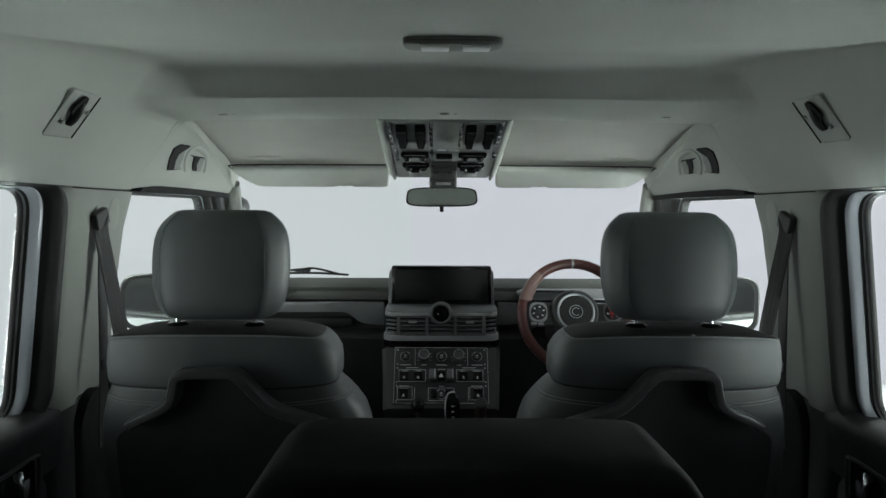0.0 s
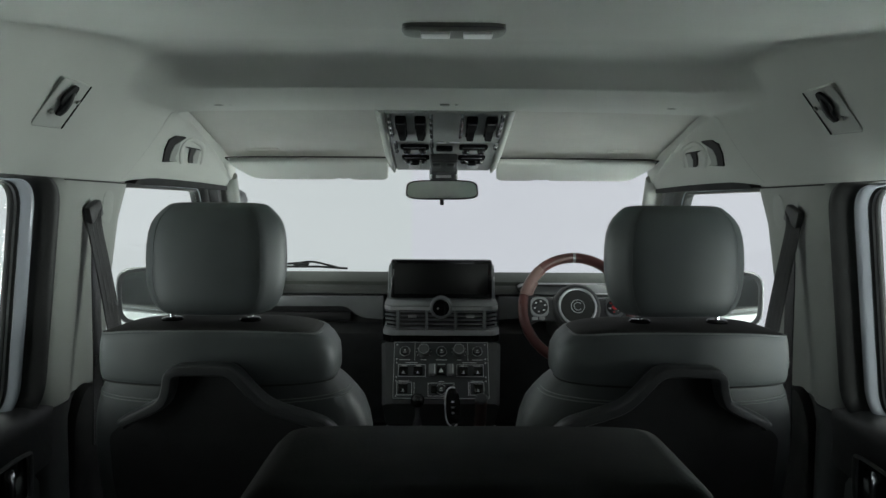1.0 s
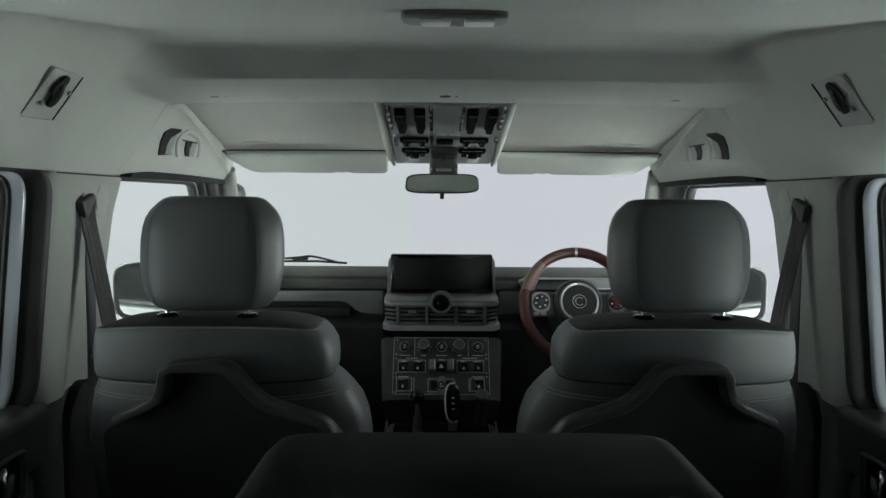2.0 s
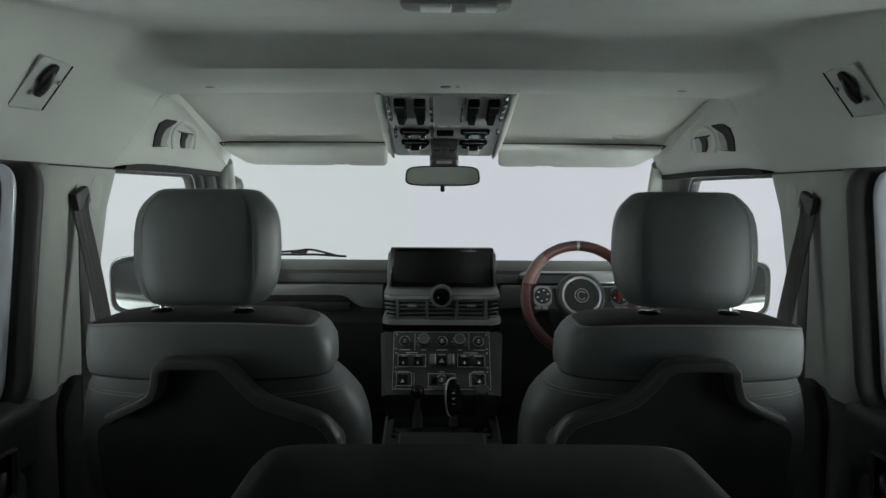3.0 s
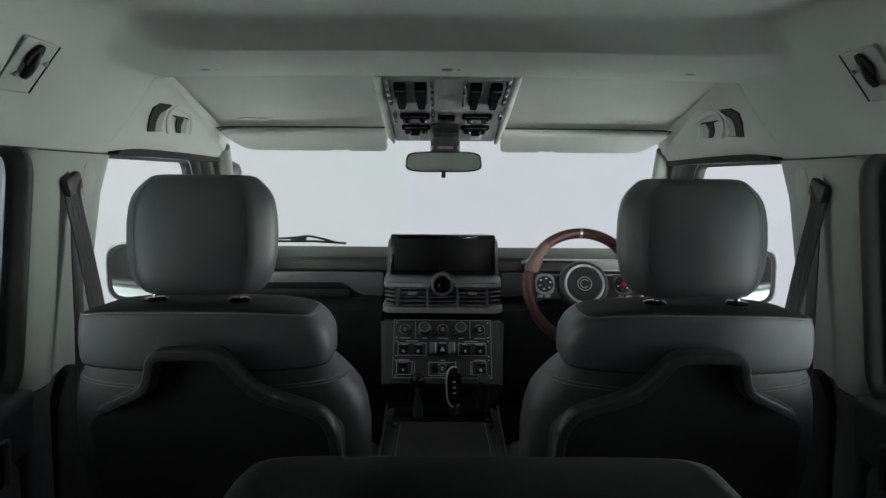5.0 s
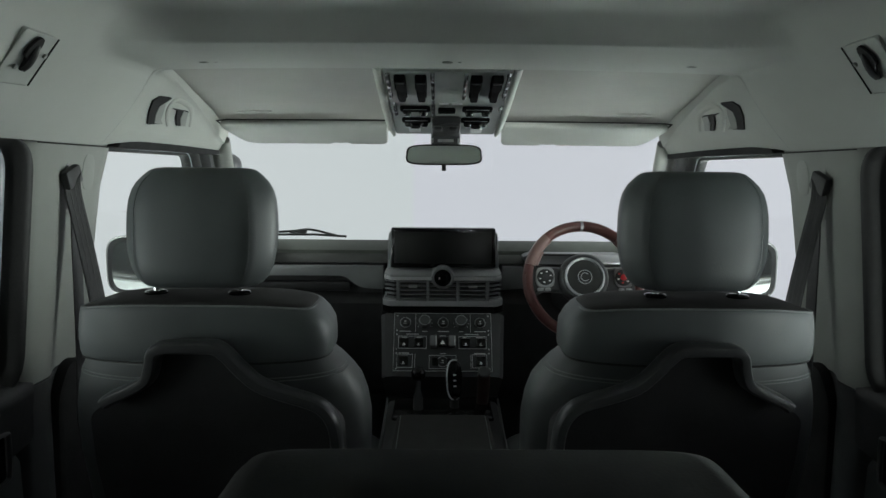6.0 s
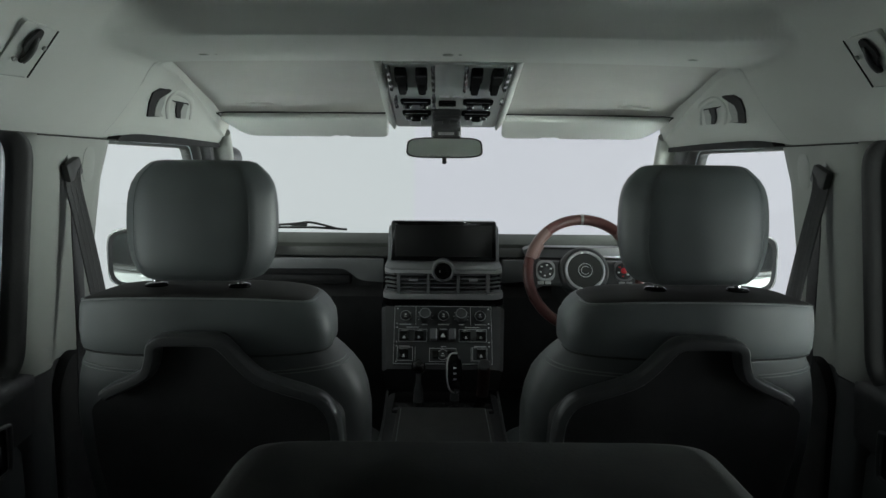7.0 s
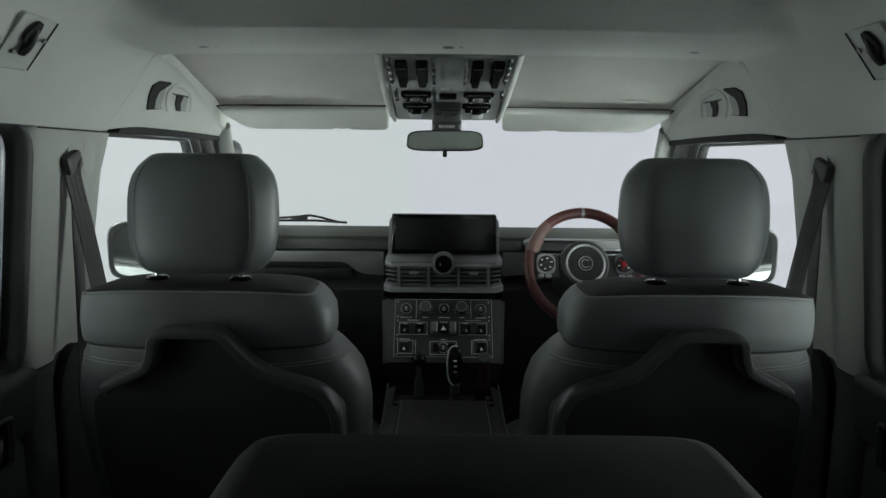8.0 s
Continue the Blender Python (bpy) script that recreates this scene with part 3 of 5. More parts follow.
# ---- front seats ----
def front_seat(s):
    """s: the side of the cabin. The hard back frame is mirrored from seat to seat."""
    cx = s * 0.385
    lab = "black leather passenger seat with headrest" if s < 0 else "black leather driver seat with headrest, behind the steering wheel"
    seat = thing("front_seat", lab, "car seat", (cx, 0.2, 0.755), "front seats")

    PAD = [(1.4265, 0.1940, 0.0790, 0.013, 0.006), (1.4280, 0.1960, 0.0805, 0.013, 0.006), (1.435, 0.1972, 0.0815, 0.011, 0.006), (1.455, 0.1975, 0.0818, 0.009, 0.006), (1.478, 0.1960, 0.0815, 0.007, 0.006), (1.498, 0.1900, 0.0812, 0.006, 0.0025), (1.5075, 0.1840, 0.0800, 0.005, -0.0010), (1.5105, 0.1810, 0.0785, 0.005, -0.0025), (1.5120, 0.1780, 0.0760, 0.005, -0.0030)]
    TOP = [(1.5108, 0.1775, 0.0755, 0.005, -0.0030), (1.5124, 0.1765, 0.0745, 0.005, -0.0030), (1.5148, 0.164, 0.064, 0.006, -0.0020), (1.5164, 0.142, 0.048, 0.006, 0.0), (1.5170, 0.115, 0.03, 0.006, 0.0)]
    LOW = [(0.93, 0.20, 0.075, 0.15, 0.0), (1.0, 0.222, 0.09, 0.13, 0.0), (1.15, 0.240, 0.10, 0.09, 0.012), (1.25, 0.243, 0.102, 0.065, 0.014), (1.30, 0.242, 0.101, 0.052, 0.016), (1.34, 0.237, 0.098, 0.042, 0.016), (1.37, 0.229, 0.094, 0.034, 0.015), (1.39, 0.219, 0.090, 0.028, 0.012), (1.41, 0.2065, 0.0845, 0.020, 0.009), (1.420, 0.199, 0.0805, 0.015, 0.007), (1.4245, 0.1955, 0.0795, 0.0135, 0.006), (1.4264, 0.1925, 0.0775, 0.013, 0.006)]

    def at(table, z):
        return [lerp([(r[0], r[k]) for r in table], z) for k in (1, 2, 3, 4)]

    def droop(x, z):
        """The pads sag towards their ends."""
        return z - (0.009 if z > 1.46 else 0.0) * abs(x) ** 4 * min(1, max(0, (z - 1.46) / 0.03)) - (0.007 * (1 - x * x) if 1.38 < z < 1.44 else 0.0) * (1 - abs(z - 1.4265) / 0.05)

    def body(b, table, n=60, e=3.2):
        rings = []
        for z, a, d, yc, xo in table:
            rings.append([Vector((cx - s * xo + x * a * 0.99, yc + y * d, droop(x * min(1, a / 0.178), z))) for x, y in sup(n, 1, 1, e)])
        loft(b, rings)
    b = bmesh.new()
    body(b, PAD, e=5.0)
    back = part("backrest", b, M_LEATHER, seat, "padded black leather upper backrest", sharp=60)
    b = bmesh.new()
    body(b, TOP, e=5.0)
    part("top_insert", b, M_INSERT, back, "dark matt insert on top of the backrest", sharp=60)
    b = bmesh.new()
    body(b, LOW, e=3.4)
    part("bolster", b, M_LEATHER2, seat, "contoured leather side bolsters", sharp=60)

    def seam(table, z_of, e, rad, name, label, material=M_STITCH, out=0.0006):
        """A stitched line laid round the rear of the pad."""
        pts = []
        for i in range(61):
            t = math.radians(-179 + 178 * i / 60)
            c, q = math.cos(t), math.sin(t)
            x = math.copysign(abs(c) ** (2 / e), c)
            y = math.copysign(abs(q) ** (2 / e), q)
            z = z_of(x)
            a, d, yc, xo = at(table, z)
            pts.append(Vector((cx - s * xo + x * (a * 0.99 + out), yc + y * (d + out), droop(x, z))))
        bb = bmesh.new()
        sweep(bb, pts, disc(rad, 6), up=Vector((0, 0, 1)))
        return part(name, bb, material, back, label)
    seam(PAD, lambda x: 1.5108, 5.0, 0.0015, "piping", "pale stitched top seam")
    seam(LOW, lambda x: 1.4030 - 0.006 * (1 - x * x), 3.4, 0.0010, "piping", "double stitched lower seam")
    seam(LOW, lambda x: 1.3975 - 0.006 * (1 - x * x), 3.4, 0.0010, "piping", "double stitched lower seam")
    # near-black rod paints the shade in the crease between the pads
    seam(PAD, lambda x: 1.4268, 5.0, 0.0022, "pad_gap", "dark rod drawn as the shade in the tuck between pads", M_GAPSHADE, 0.0)
    # hard rear panel and angular frame handle
    b = bmesh.new()
    fr = [(-0.120, 1.372), (-0.068, 1.400), (-0.053, 1.415), (-0.043, 1.450), (-0.034, 1.457), (0.050, 1.460), (0.060, 1.452), (0.098, 1.400), (0.196, 1.360), (0.222, 1.325), (0.224, 1.20), (0.19, 1.0), (-0.16, 1.0), (-0.165, 1.25), (-0.16, 1.34)]
    o = rounded(fr, 0.012, 3)

    def pl(u, v, w):
        return Vector((s * (0.385 - u), lerp([(1.0, 0.03), (1.30, -0.062), (1.46, -0.088)], v) + w, v))
    slab(b, o, pl, 0.05)
    part("back_panel", b, M_BLACK, seat, "matt black hard rear panel")
    b = bmesh.new()
    path = [(-0.124, 1.368), (-0.113, 1.376), (-0.072, 1.396), (-0.057, 1.408), (-0.049, 1.430), (-0.045, 1.447), (-0.034, 1.455), (-0.015, 1.4565), (0.033, 1.457), (0.047, 1.455), (0.060, 1.445), (0.080, 1.421), (0.103, 1.399), (0.135, 1.385), (0.180, 1.370), (0.200, 1.357), (0.213, 1.332), (0.217, 1.29), (0.217, 1.22)]
    path = [pl(u, v, -0.016) for u, v in path]
    sec = [(0.0094 * x, 0.018 * y) for x, y in sup(14, 1, 1, 3.4)]
    sweep(b, curve_pts(path, 3), sec, up=Vector((0, 1, 0)))
    part("frame_handle", b, M_HANDLE, seat, "satin black angular grab frame")
    # cushion
    b = bmesh.new()
    rings = []
    for z, k in ((0.90, 0.9), (0.915, 0.97), (0.95, 1.0), (1.0, 1.0), (1.03, 0.97), (1.045, 0.88)):
        rings.append([Vector((cx + x * 0.25 * k, 0.42 + y * 0.26 * k, z)) for x, y in sup(40, 1, 1, 4)])
    loft(b, rings)
    part("cushion", b, M_LEATHER, seat, "black leather seat cushion", sharp=60)
    b = bmesh.new()
    box(b, (cx, 0.40, 0.83), (0.42, 0.44, 0.15), 0.02)
    part("seat_base", b, M_BLACK, seat, "black plastic seat base")

    # headrest
    hx = s * 0.3925
    HEAD_PLAN = rounded([(-1.03, -0.15), (-0.74, -1.0), (0.74, -1.0), (1.03, -0.15), (0.93, 0.90), (0.70, 1.0), (-0.70, 1.0), (-0.93, 0.90)], [0.34, 0.26, 0.26, 0.34, 0.2, 0.2, 0.2, 0.2], 7)
    b = bmesh.new()
    rings = []
    for z, a, d, yc in ((1.5295, 0.076, 0.030, 0.006), (1.5305, 0.085, 0.038, 0.006), (1.534, 0.094, 0.046, 0.006), (1.543, 0.1035, 0.052, 0.006), (1.56, 0.1120, 0.055, 0.007), (1.585, 0.1175, 0.056, 0.008), (1.615, 0.1195, 0.056, 0.010), (1.645, 0.1185, 0.056, 0.012), (1.665, 0.1160, 0.055, 0.014), (1.681, 0.1115, 0.053, 0.016), (1.694, 0.1035, 0.050, 0.018), (1.705, 0.0925, 0.046, 0.020), (1.7125, 0.0835, 0.040, 0.022), (1.7155, 0.074, 0.032, 0.022), (1.7165, 0.06, 0.02, 0.022)):
        rings.append([Vector((hx + p.x * (a - 0.0015), yc + p.y * d, z)) for p in HEAD_PLAN])
    loft(b, rings)
    head = part("headrest", b, M_LEATHER, seat, "rounded black leather headrest", sharp=60)
    for k in SIDES:
        b = bmesh.new()
        pts = []
        for z, a, d, yc in ((1.536, 0.094, 0.047, 0.006), (1.55, 0.106, 0.0535, 0.006), (1.58, 0.118, 0.056, 0.008), (1.62, 0.119, 0.056, 0.010), (1.66, 0.117, 0.055, 0.013), (1.69, 0.107, 0.051, 0.017), (1.7115, 0.085, 0.042, 0.021)):
            pts.append((hx + k * a * 0.735, yc - d * 0.925, z))
        sweep(b, curve_pts(pts, 5), disc(0.0006, 6))
        part("piping", b, M_LEATHER2, head, "stitched headrest seam")
    for k in SIDES:
        b = bmesh.new()
        lathe(b, [(0.0055, 1.500), (0.0055, 1.545)], Matrix.Translation((s * 0.4 + k * 0.0665, 0.002, 0)), 12)
        post = part("post", b, M_CHROME, seat, "chrome headrest post")
        b = bmesh.new()
        lathe(b, [(0.0175, 1.510), (0.0175, 1.5185), (0.0145, 1.5210), (0.0065, 1.5218)], Matrix.Translation((s * 0.4 + k * 0.0665, 0.002, 0)), 20)
        part("collar", b, M_GLOSS, post, "black post collar")
    return seat


for s in SIDES:
    front_seat(s)


# ---- rear bench, seen by its middle headrest ----
bench = thing("rear_bench", "black leather rear bench with a middle headrest", "car bench", (0, -0.8, 0.755))
b = bmesh.new()
rings = []
for z, a, d in ((0.757, 0.60, 0.27), (1.0, 0.63, 0.30), (1.06, 0.63, 0.30), (1.08, 0.60, 0.27)):
    rings.append([Vector((x * a, -0.62 + y * d, z)) for x, y in sup(40, 1, 1, 5)])
loft(b, rings)
part("cushion", b, M_LEATHER, bench, sharp=60)
b = bmesh.new()
rings = []
for z, a, d, yc in ((1.0, 0.60, 0.07, -0.80), (1.2, 0.62, 0.08, -0.81), (1.36, 0.62, 0.075, -0.81), (1.385, 0.60, 0.06, -0.81), (1.395, 0.56, 0.04, -0.81)):
    rings.append([Vector((x * a, yc + y * d, z)) for x, y in sup(40, 1, 1, 5)])
loft(b, rings)
part("backrest", b, M_LEATHER, bench, sharp=60)
b = bmesh.new()
rings = []
for z, a, d in ((1.392, 0.110, 0.036), (1.40, 0.120, 0.042), (1.44, 0.128, 0.045), (1.50, 0.127, 0.046), (1.53, 0.121, 0.046), (1.55, 0.113, 0.046), (1.57, 0.103, 0.046), (1.585, 0.0945, 0.0455), (1.593, 0.0895, 0.0445), (1.598, 0.085, 0.042), (1.600, 0.078, 0.037)):
    rings.append([Vector((0.001 + x * a * 1.11, -0.845 + y * d, z)) for x, y in sup(64, 1, 1, 9)])
loft(b, rings)
part("headrest", b, M_REAR, bench, "dark leather middle headrest", sharp=60)


# ---- dashboard ----
dash = thing("dashboard", "dark grey padded dashboard with a lighter top", "dashboard", (0, 1.15, 0.755))


def extrude_x(b, prof, x0, x1, n=12):
    rings = []
    for i in range(n + 1):
        x = x0 + (x1 - x0) * i / n
        rings.append([Vector((x, y, z)) for y, z in prof])
    loft(b, rings)


b = bmesh.new()
extrude_x(b, [(1.29, 1.474), (1.20, 1.475), (1.10, 1.470), (1.072, 1.463), (1.068, 1.452), (1.10, 1.445), (1.29, 1.44)], -0.715, 0.715)
part("top_pad", b, M_DASHTOP, dash, "olive grey soft top pad")
b = bmesh.new()
extrude_x(b, [(1.10, 1.452), (1.069, 1.452), (1.052, 1.446), (1.040, 1.436), (1.036, 1.427), (1.05, 1.424), (1.10, 1.424)], -0.712, 0.712)
part("front_pad", b, M_DASH, dash, "dark rolled front edge")
for s in SIDES:
    b = bmesh.new()
    xs = (0.185, 0.705)
    o = rounded([(xs[0], 1.420), (xs[1], 1.420), (xs[1], 1.385), (0.30, 1.388), (0.262, 1.350), (xs[0], 1.345)], [0.004, 0.004, 0.01, 0.03, 0.03, 0.004], 4)
    slab(b, o, lambda u, v, w: Vector((s * u, 1.028 + w, v)), 0.06, 0.004, 0.003)
    part("shelf_band", b, M_GREY2, dash, "grey satin shelf band")
    b = bmesh.new()
    extrude_x(b, [(1.10, 1.40), (1.075, 1.385), (1.06, 1.33), (1.045, 1.318), (1.03, 1.30), (1.03, 1.22), (1.05, 1.12), (1.11, 1.0), (1.20, 0.95), (1.27, 1.0), (1.27, 1.40)], s * 0.19, s * 0.708)
    part("lower_dash", b, M_BLACK, dash, "black lower dash and shelf")
    b = bmesh.new()
    box(b, (s * 0.45, 1.052, 1.352), (0.32, 0.03, 0.03), 0.008)
    part("grab_bar", b, M_BLACK, dash, "black bar in the shelf")
# low dark instrument hood behind the wheel
b = bmesh.new()
o = rounded([(0.26, 1.43), (0.56, 1.43), (0.575, 1.452), (0.55, 1.462), (0.27, 1.462), (0.245, 1.452)], 0.01, 3)
slab(b, o, lambda u, v, w: Vector((u, 1.015 + w, v)), 0.06, 0.004, 0.003)
part("instrument_hood", b, M_GREY2, dash, "low dark instrument hood")
b = bmesh.new()
box(b, (0.36, 1.012, 1.460), (0.15, 0.02, 0.005), 0.002)
part("instrument_slot", b, M_GAPSHADE, dash, "narrow dark warning lamp slot")

b = bmesh.new()
box(b, (0.50, 1.012, 1.4345), (0.14, 0.006, 0.003), 0.001)
part("trim_strip", b, M_SILVER, dash, "thin bright strip under the hood")

# ---- centre stack ----
stack = thing("centre_stack", "dark grey centre stack with screen, vents and switches", "console", (0, 0.98, 0.755))
b = bmesh.new()
o = rounded([(-0.170, 1.415), (0.170, 1.415), (0.166, 1.535), (-0.166, 1.535)], [0.004, 0.004, 0.02, 0.02], 4)
slab(b, o, lambda u, v, w: Vector((u, 0.985 + w, v)), 0.10, 0.004, 0.003)
part("screen_housing", b, M_STACK, stack, "dark grey screen housing")
b = bmesh.new()
o = rounded([(-0.159, 1.424), (0.159, 1.424), (0.1575, 1.5435), (-0.1575, 1.5435)], 0.006, 4)
slab(b, o, lambda u, v, w: Vector((u, 0.968 + w + (1.54 - v) * -0.06, v)), 0.03, 0.003, 0.002)
scr = part("screen", b, M_GLOSS, stack, "glossy black display")
b = bmesh.new()
box(b, (0, 0.9625, 1.4845), (0.292, 0.004, 0.094), 0.001, Matrix.Translation((0, 0.9625, 1.4845)) @ Matrix.Rotation(radians(-3.4), 4, "X") @ Matrix.Translation((0, -0.9625, -1.4845)))
part("display_area", b, M_SCREEN, scr, "unlit display area")
# sloping shoulder under the screen
b = bmesh.new()
rings = []
for z, a, y in ((1.399, 0.176, 0.922), (1.405, 0.1765, 0.920), (1.410, 0.176, 0.926), (1.419, 0.172, 0.956), (1.422, 0.166, 0.970)):
    rings.append([Vector((x, yy, z)) for x, yy in ((-a, 1.06), (-a, y + 0.04), (-a + 0.02, y), (0, y - 0.003), (a - 0.02, y), (a, y + 0.04), (a, 1.06))])
loft(b, rings)
part("shoulder", b, M_STACK, stack, "sloping grey ledge under the screen")
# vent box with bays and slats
# solid near-black block stands in for the shaded hollow behind the slats
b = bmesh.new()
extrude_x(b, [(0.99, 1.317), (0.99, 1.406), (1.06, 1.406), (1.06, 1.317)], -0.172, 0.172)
part("vent_backing", b, M_GAPSHADE, stack, "near-black block drawn as the shaded vent cavity")
for zc, h, a in ((1.397, 0.010, 0.177), (1.322, 0.016, 0.181)):
    b = bmesh.new()
    o = rounded([(-a, 0.945), (-a + 0.02, 0.918), (a - 0.02, 0.918), (a, 0.945), (a, 1.06), (-a, 1.06)], [0.01, 0.01, 0.01, 0.01, 0.002, 0.002], 3)
    slab(b, o, lambda u, v, w: Vector((u, v, zc - h / 2 + w)), h, 0.002, 0.002)
    part("vent_rail", b, M_GREY, stack, "grey satin vent rail")
for x in (-0.134, -0.045, 0.045, 0.134):
    b = bmesh.new()
    box(b, (x, 0.945, 1.362), (0.009, 0.045, 0.074), 0.001)
    part("vent_divider", b, M_GREY2, stack)
for i in range(5):
    z = 1.336 + 0.0125 * i
    for x0, x1 in ((-0.129, -0.050), (-0.040, 0.040), (0.050, 0.129)):
        b = bmesh.new()
        box(b, ((x0 + x1) / 2, 0.940, z), (x1 - x0, 0.028, 0.0042), 0.001, None, 1)
        part("vent_slat", b, M_STACK, stack)
    for s in SIDES:
        b = bmesh.new()
        box(b, (0, 0, 0), (0.042, 0.016, 0.0042), 0.001, Matrix.Translation((s * 0.1555, 0.950, z)) @ Matrix.Rotation(s * 0.75, 4, "Z"), 1)
        part("vent_slat", b, M_STACK, stack)
for s in SIDES:
    b = bmesh.new()
    box(b, (s * 0.089, 0.922, 1.3735), (0.026, 0.018, 0.008), 0.002)
    part("vent_tab", b, M_GREY, stack, "grey vent tab")
# round clock-like knob
face = pose(-0.001, 0.918, 1.401, 90)
b = bmesh.new()
lathe(b, [(0.034, -0.03), (0.034, 0.006), (0.0325, 0.012), (0.029, 0.014), (0.027, 0.010), (0.0255, 0.008)], face, 40)
knob = part("rotary_knob", b, M_STACK, stack, "round knob with a black glossy face")
b = bmesh.new()
lathe(b, [(0.0255, 0.0079), (0.02, 0.0092), (0.005, 0.0096)], face, 36)
part("knob_face", b, M_GLOSS, knob, "glossy black face")
b = bmesh.new()
box(b, (-0.0105, 0.9085, 1.400), (0.0025, 0.001, 0.006), 0.0003)
part("knob_mark", b, M_PRINT, knob, "small white mark")
# gloss black band
b = bmesh.new()
o = rounded([(-0.183, 0.955), (-0.16, 0.922), (0.16, 0.922), (0.183, 0.955), (0.183, 1.06), (-0.183, 1.06)], [0.012, 0.012, 0.012, 0.012, 0.002, 0.002], 3)
slab(b, o, lambda u, v, w: Vector((u, v, 1.292 + w)), 0.022, 0.002, 0.002)
part("gloss_band", b, M_GLOSS, stack, "gloss black band")
# sloping lower body and its plate
PANEL = pose(0, 0.812, 1.147, 54.6)
b = bmesh.new()
rings = []
for v, a in ((-0.014, 0.172), (-0.006, 0.174), (0.08, 0.178), (0.175, 0.184), (0.181, 0.184)):
    rings.append([PANEL @ Vector(p) for p in ((-a, v, -0.20), (-a, v, -0.02), (-a + 0.012, v, -0.006), (-a + 0.03, v, -0.003), (a - 0.03, v, -0.003), (a - 0.012, v, -0.006), (a, v, -0.02), (a, v, -0.20))])
loft(b, rings)
part("stack_body", b, M_SATIN, stack, "dark grey lower stack body")
b = bmesh.new()
box(b, (0, 0.090, -0.0015), (0.285, 0.180, 0.006), 0.0015, PANEL)
plate = part("switch_plate", b, M_PANEL, stack, "dark plate of switches with white outlines")
plate_edge = bmesh.new()
sweep(plate_edge, [PANEL @ p for p in (Vector((-0.1415, 0.001, 0.001)), Vector((0.1415, 0.001, 0.001)), Vector((0.1425, 0.179, 0.001)), Vector((-0.1425, 0.179, 0.001)))], disc(0.0011, 6), closed=True, up=PANEL.to_3x3() @ Vector((0, 0, 1)))
part("plate_edge", plate_edge, M_PRINT2, plate, "bright line round the plate edge")


def on_plate(u, v):
    return (-0.1425 + 0.285 * u, 0.18 * (1 - v))


def bar(u0, v0, u1, v1, material=M_PRINT2, thick=0.0012, name="outline_bar"):
    xa, ya = on_plate(u0, v0)
    xb, yb = on_plate(u1, v1)
    bb = bmesh.new()
    box(bb, ((xa + xb) / 2, (ya + yb) / 2, 0.0019), (abs(xb - xa) + thick, abs(yb - ya) + thick, 0.0008), 0, PANEL)
    return part(name, bb, material, plate)


def frame_bars(u0, v0, u1, v1, material=M_PRINT2):
    bar(u0, v0, u1, v0, material)
    bar(u0, v1, u1, v1, material)
    bar(u0, v0, u0, v1, material)
    bar(u1, v0, u1, v1, material)


def round_button(u, v, r, h, mark=True):
    x, y = on_plate(u, v)
    m = PANEL @ Matrix.Translation((x, y, 0))
    bb = bmesh.new()
    lathe(bb, [(r + 0.003, 0.001), (r + 0.003, 0.003), (r + 0.0012, 0.004), (r, h * 0.9), (r - 0.0012, h), (r * 0.8, h - 0.0006), (r * 0.3, h - 0.0008)], m, 28)
    ob = part("round_button", bb, M_BLACK, plate, "black round button")
    bb = bmesh.new()
    path = [m @ Vector((math.cos(a) * (r + 0.0028), math.sin(a) * (r + 0.0028), 0.004)) for a in [2 * math.pi * i / 24 for i in range(24)]]
    sweep(bb, path, disc(0.0009, 5), closed=True, up=m.to_3x3() @ Vector((0, 0, 1)))
    part("button_ring", bb, M_PRINT2, plate)
    if mark:
        bb = bmesh.new()
        box(bb, (0, 0.0005, h), (0.006, 0.0028, 0.0006), 0, m)
        box(bb, (0, -0.006, h), (0.009, 0.0014, 0.0006), 0, m)
        part("button_mark", bb, M_PRINT, plate, "small white symbol")
    return ob


def rotary(u, v, r, h):
    x, y = on_plate(u, v)
    m = PANEL @ Matrix.Translation((x, y, 0))
    bb = bmesh.new()
    n = 36
    rings = []
    for k, hh in ((1.12, 0.001), (1.12, 0.004), (1.0, 0.005), (0.97, h * 0.93), (0.92, h), (0.5, h - 0.0006)):
        rings.append([m @ Vector((r * k * (1 - (0.03 if i % 2 and 0.004 < hh < h else 0)) * math.cos(2 * math.pi * i / n), r * k * (1 - (0.03 if i % 2 and 0.004 < hh < h else 0)) * math.sin(2 * math.pi * i / n), hh)) for i in range(n)])
    loft(bb, rings)
    part("rotary_control", bb, M_ROTARY, plate, "ribbed dark rotary control")
    bb = bmesh.new()
    sweep(bb, [m @ Vector((math.cos(a) * r * 0.93, math.sin(a) * r * 0.93, h - 0.0002)) for a in [2 * math.pi * i / 30 for i in range(30)]], disc(0.0009, 5), closed=True, up=m.to_3x3() @ Vector((0, 0, 1)))
    part("rotary_rim", bb, M_SILVER, plate, "bright turned rim")
    for i in range(9):
        a = math.radians(-30 + 30 * i)
        bb = bmesh.new()
        box(bb, (r * 1.32, 0, 0.002), (0.003, 0.0012, 0.0008), 0, m @ Matrix.Rotation(a, 4, "Z"))
        part("scale_tick", bb, M_PRINT2, plate)


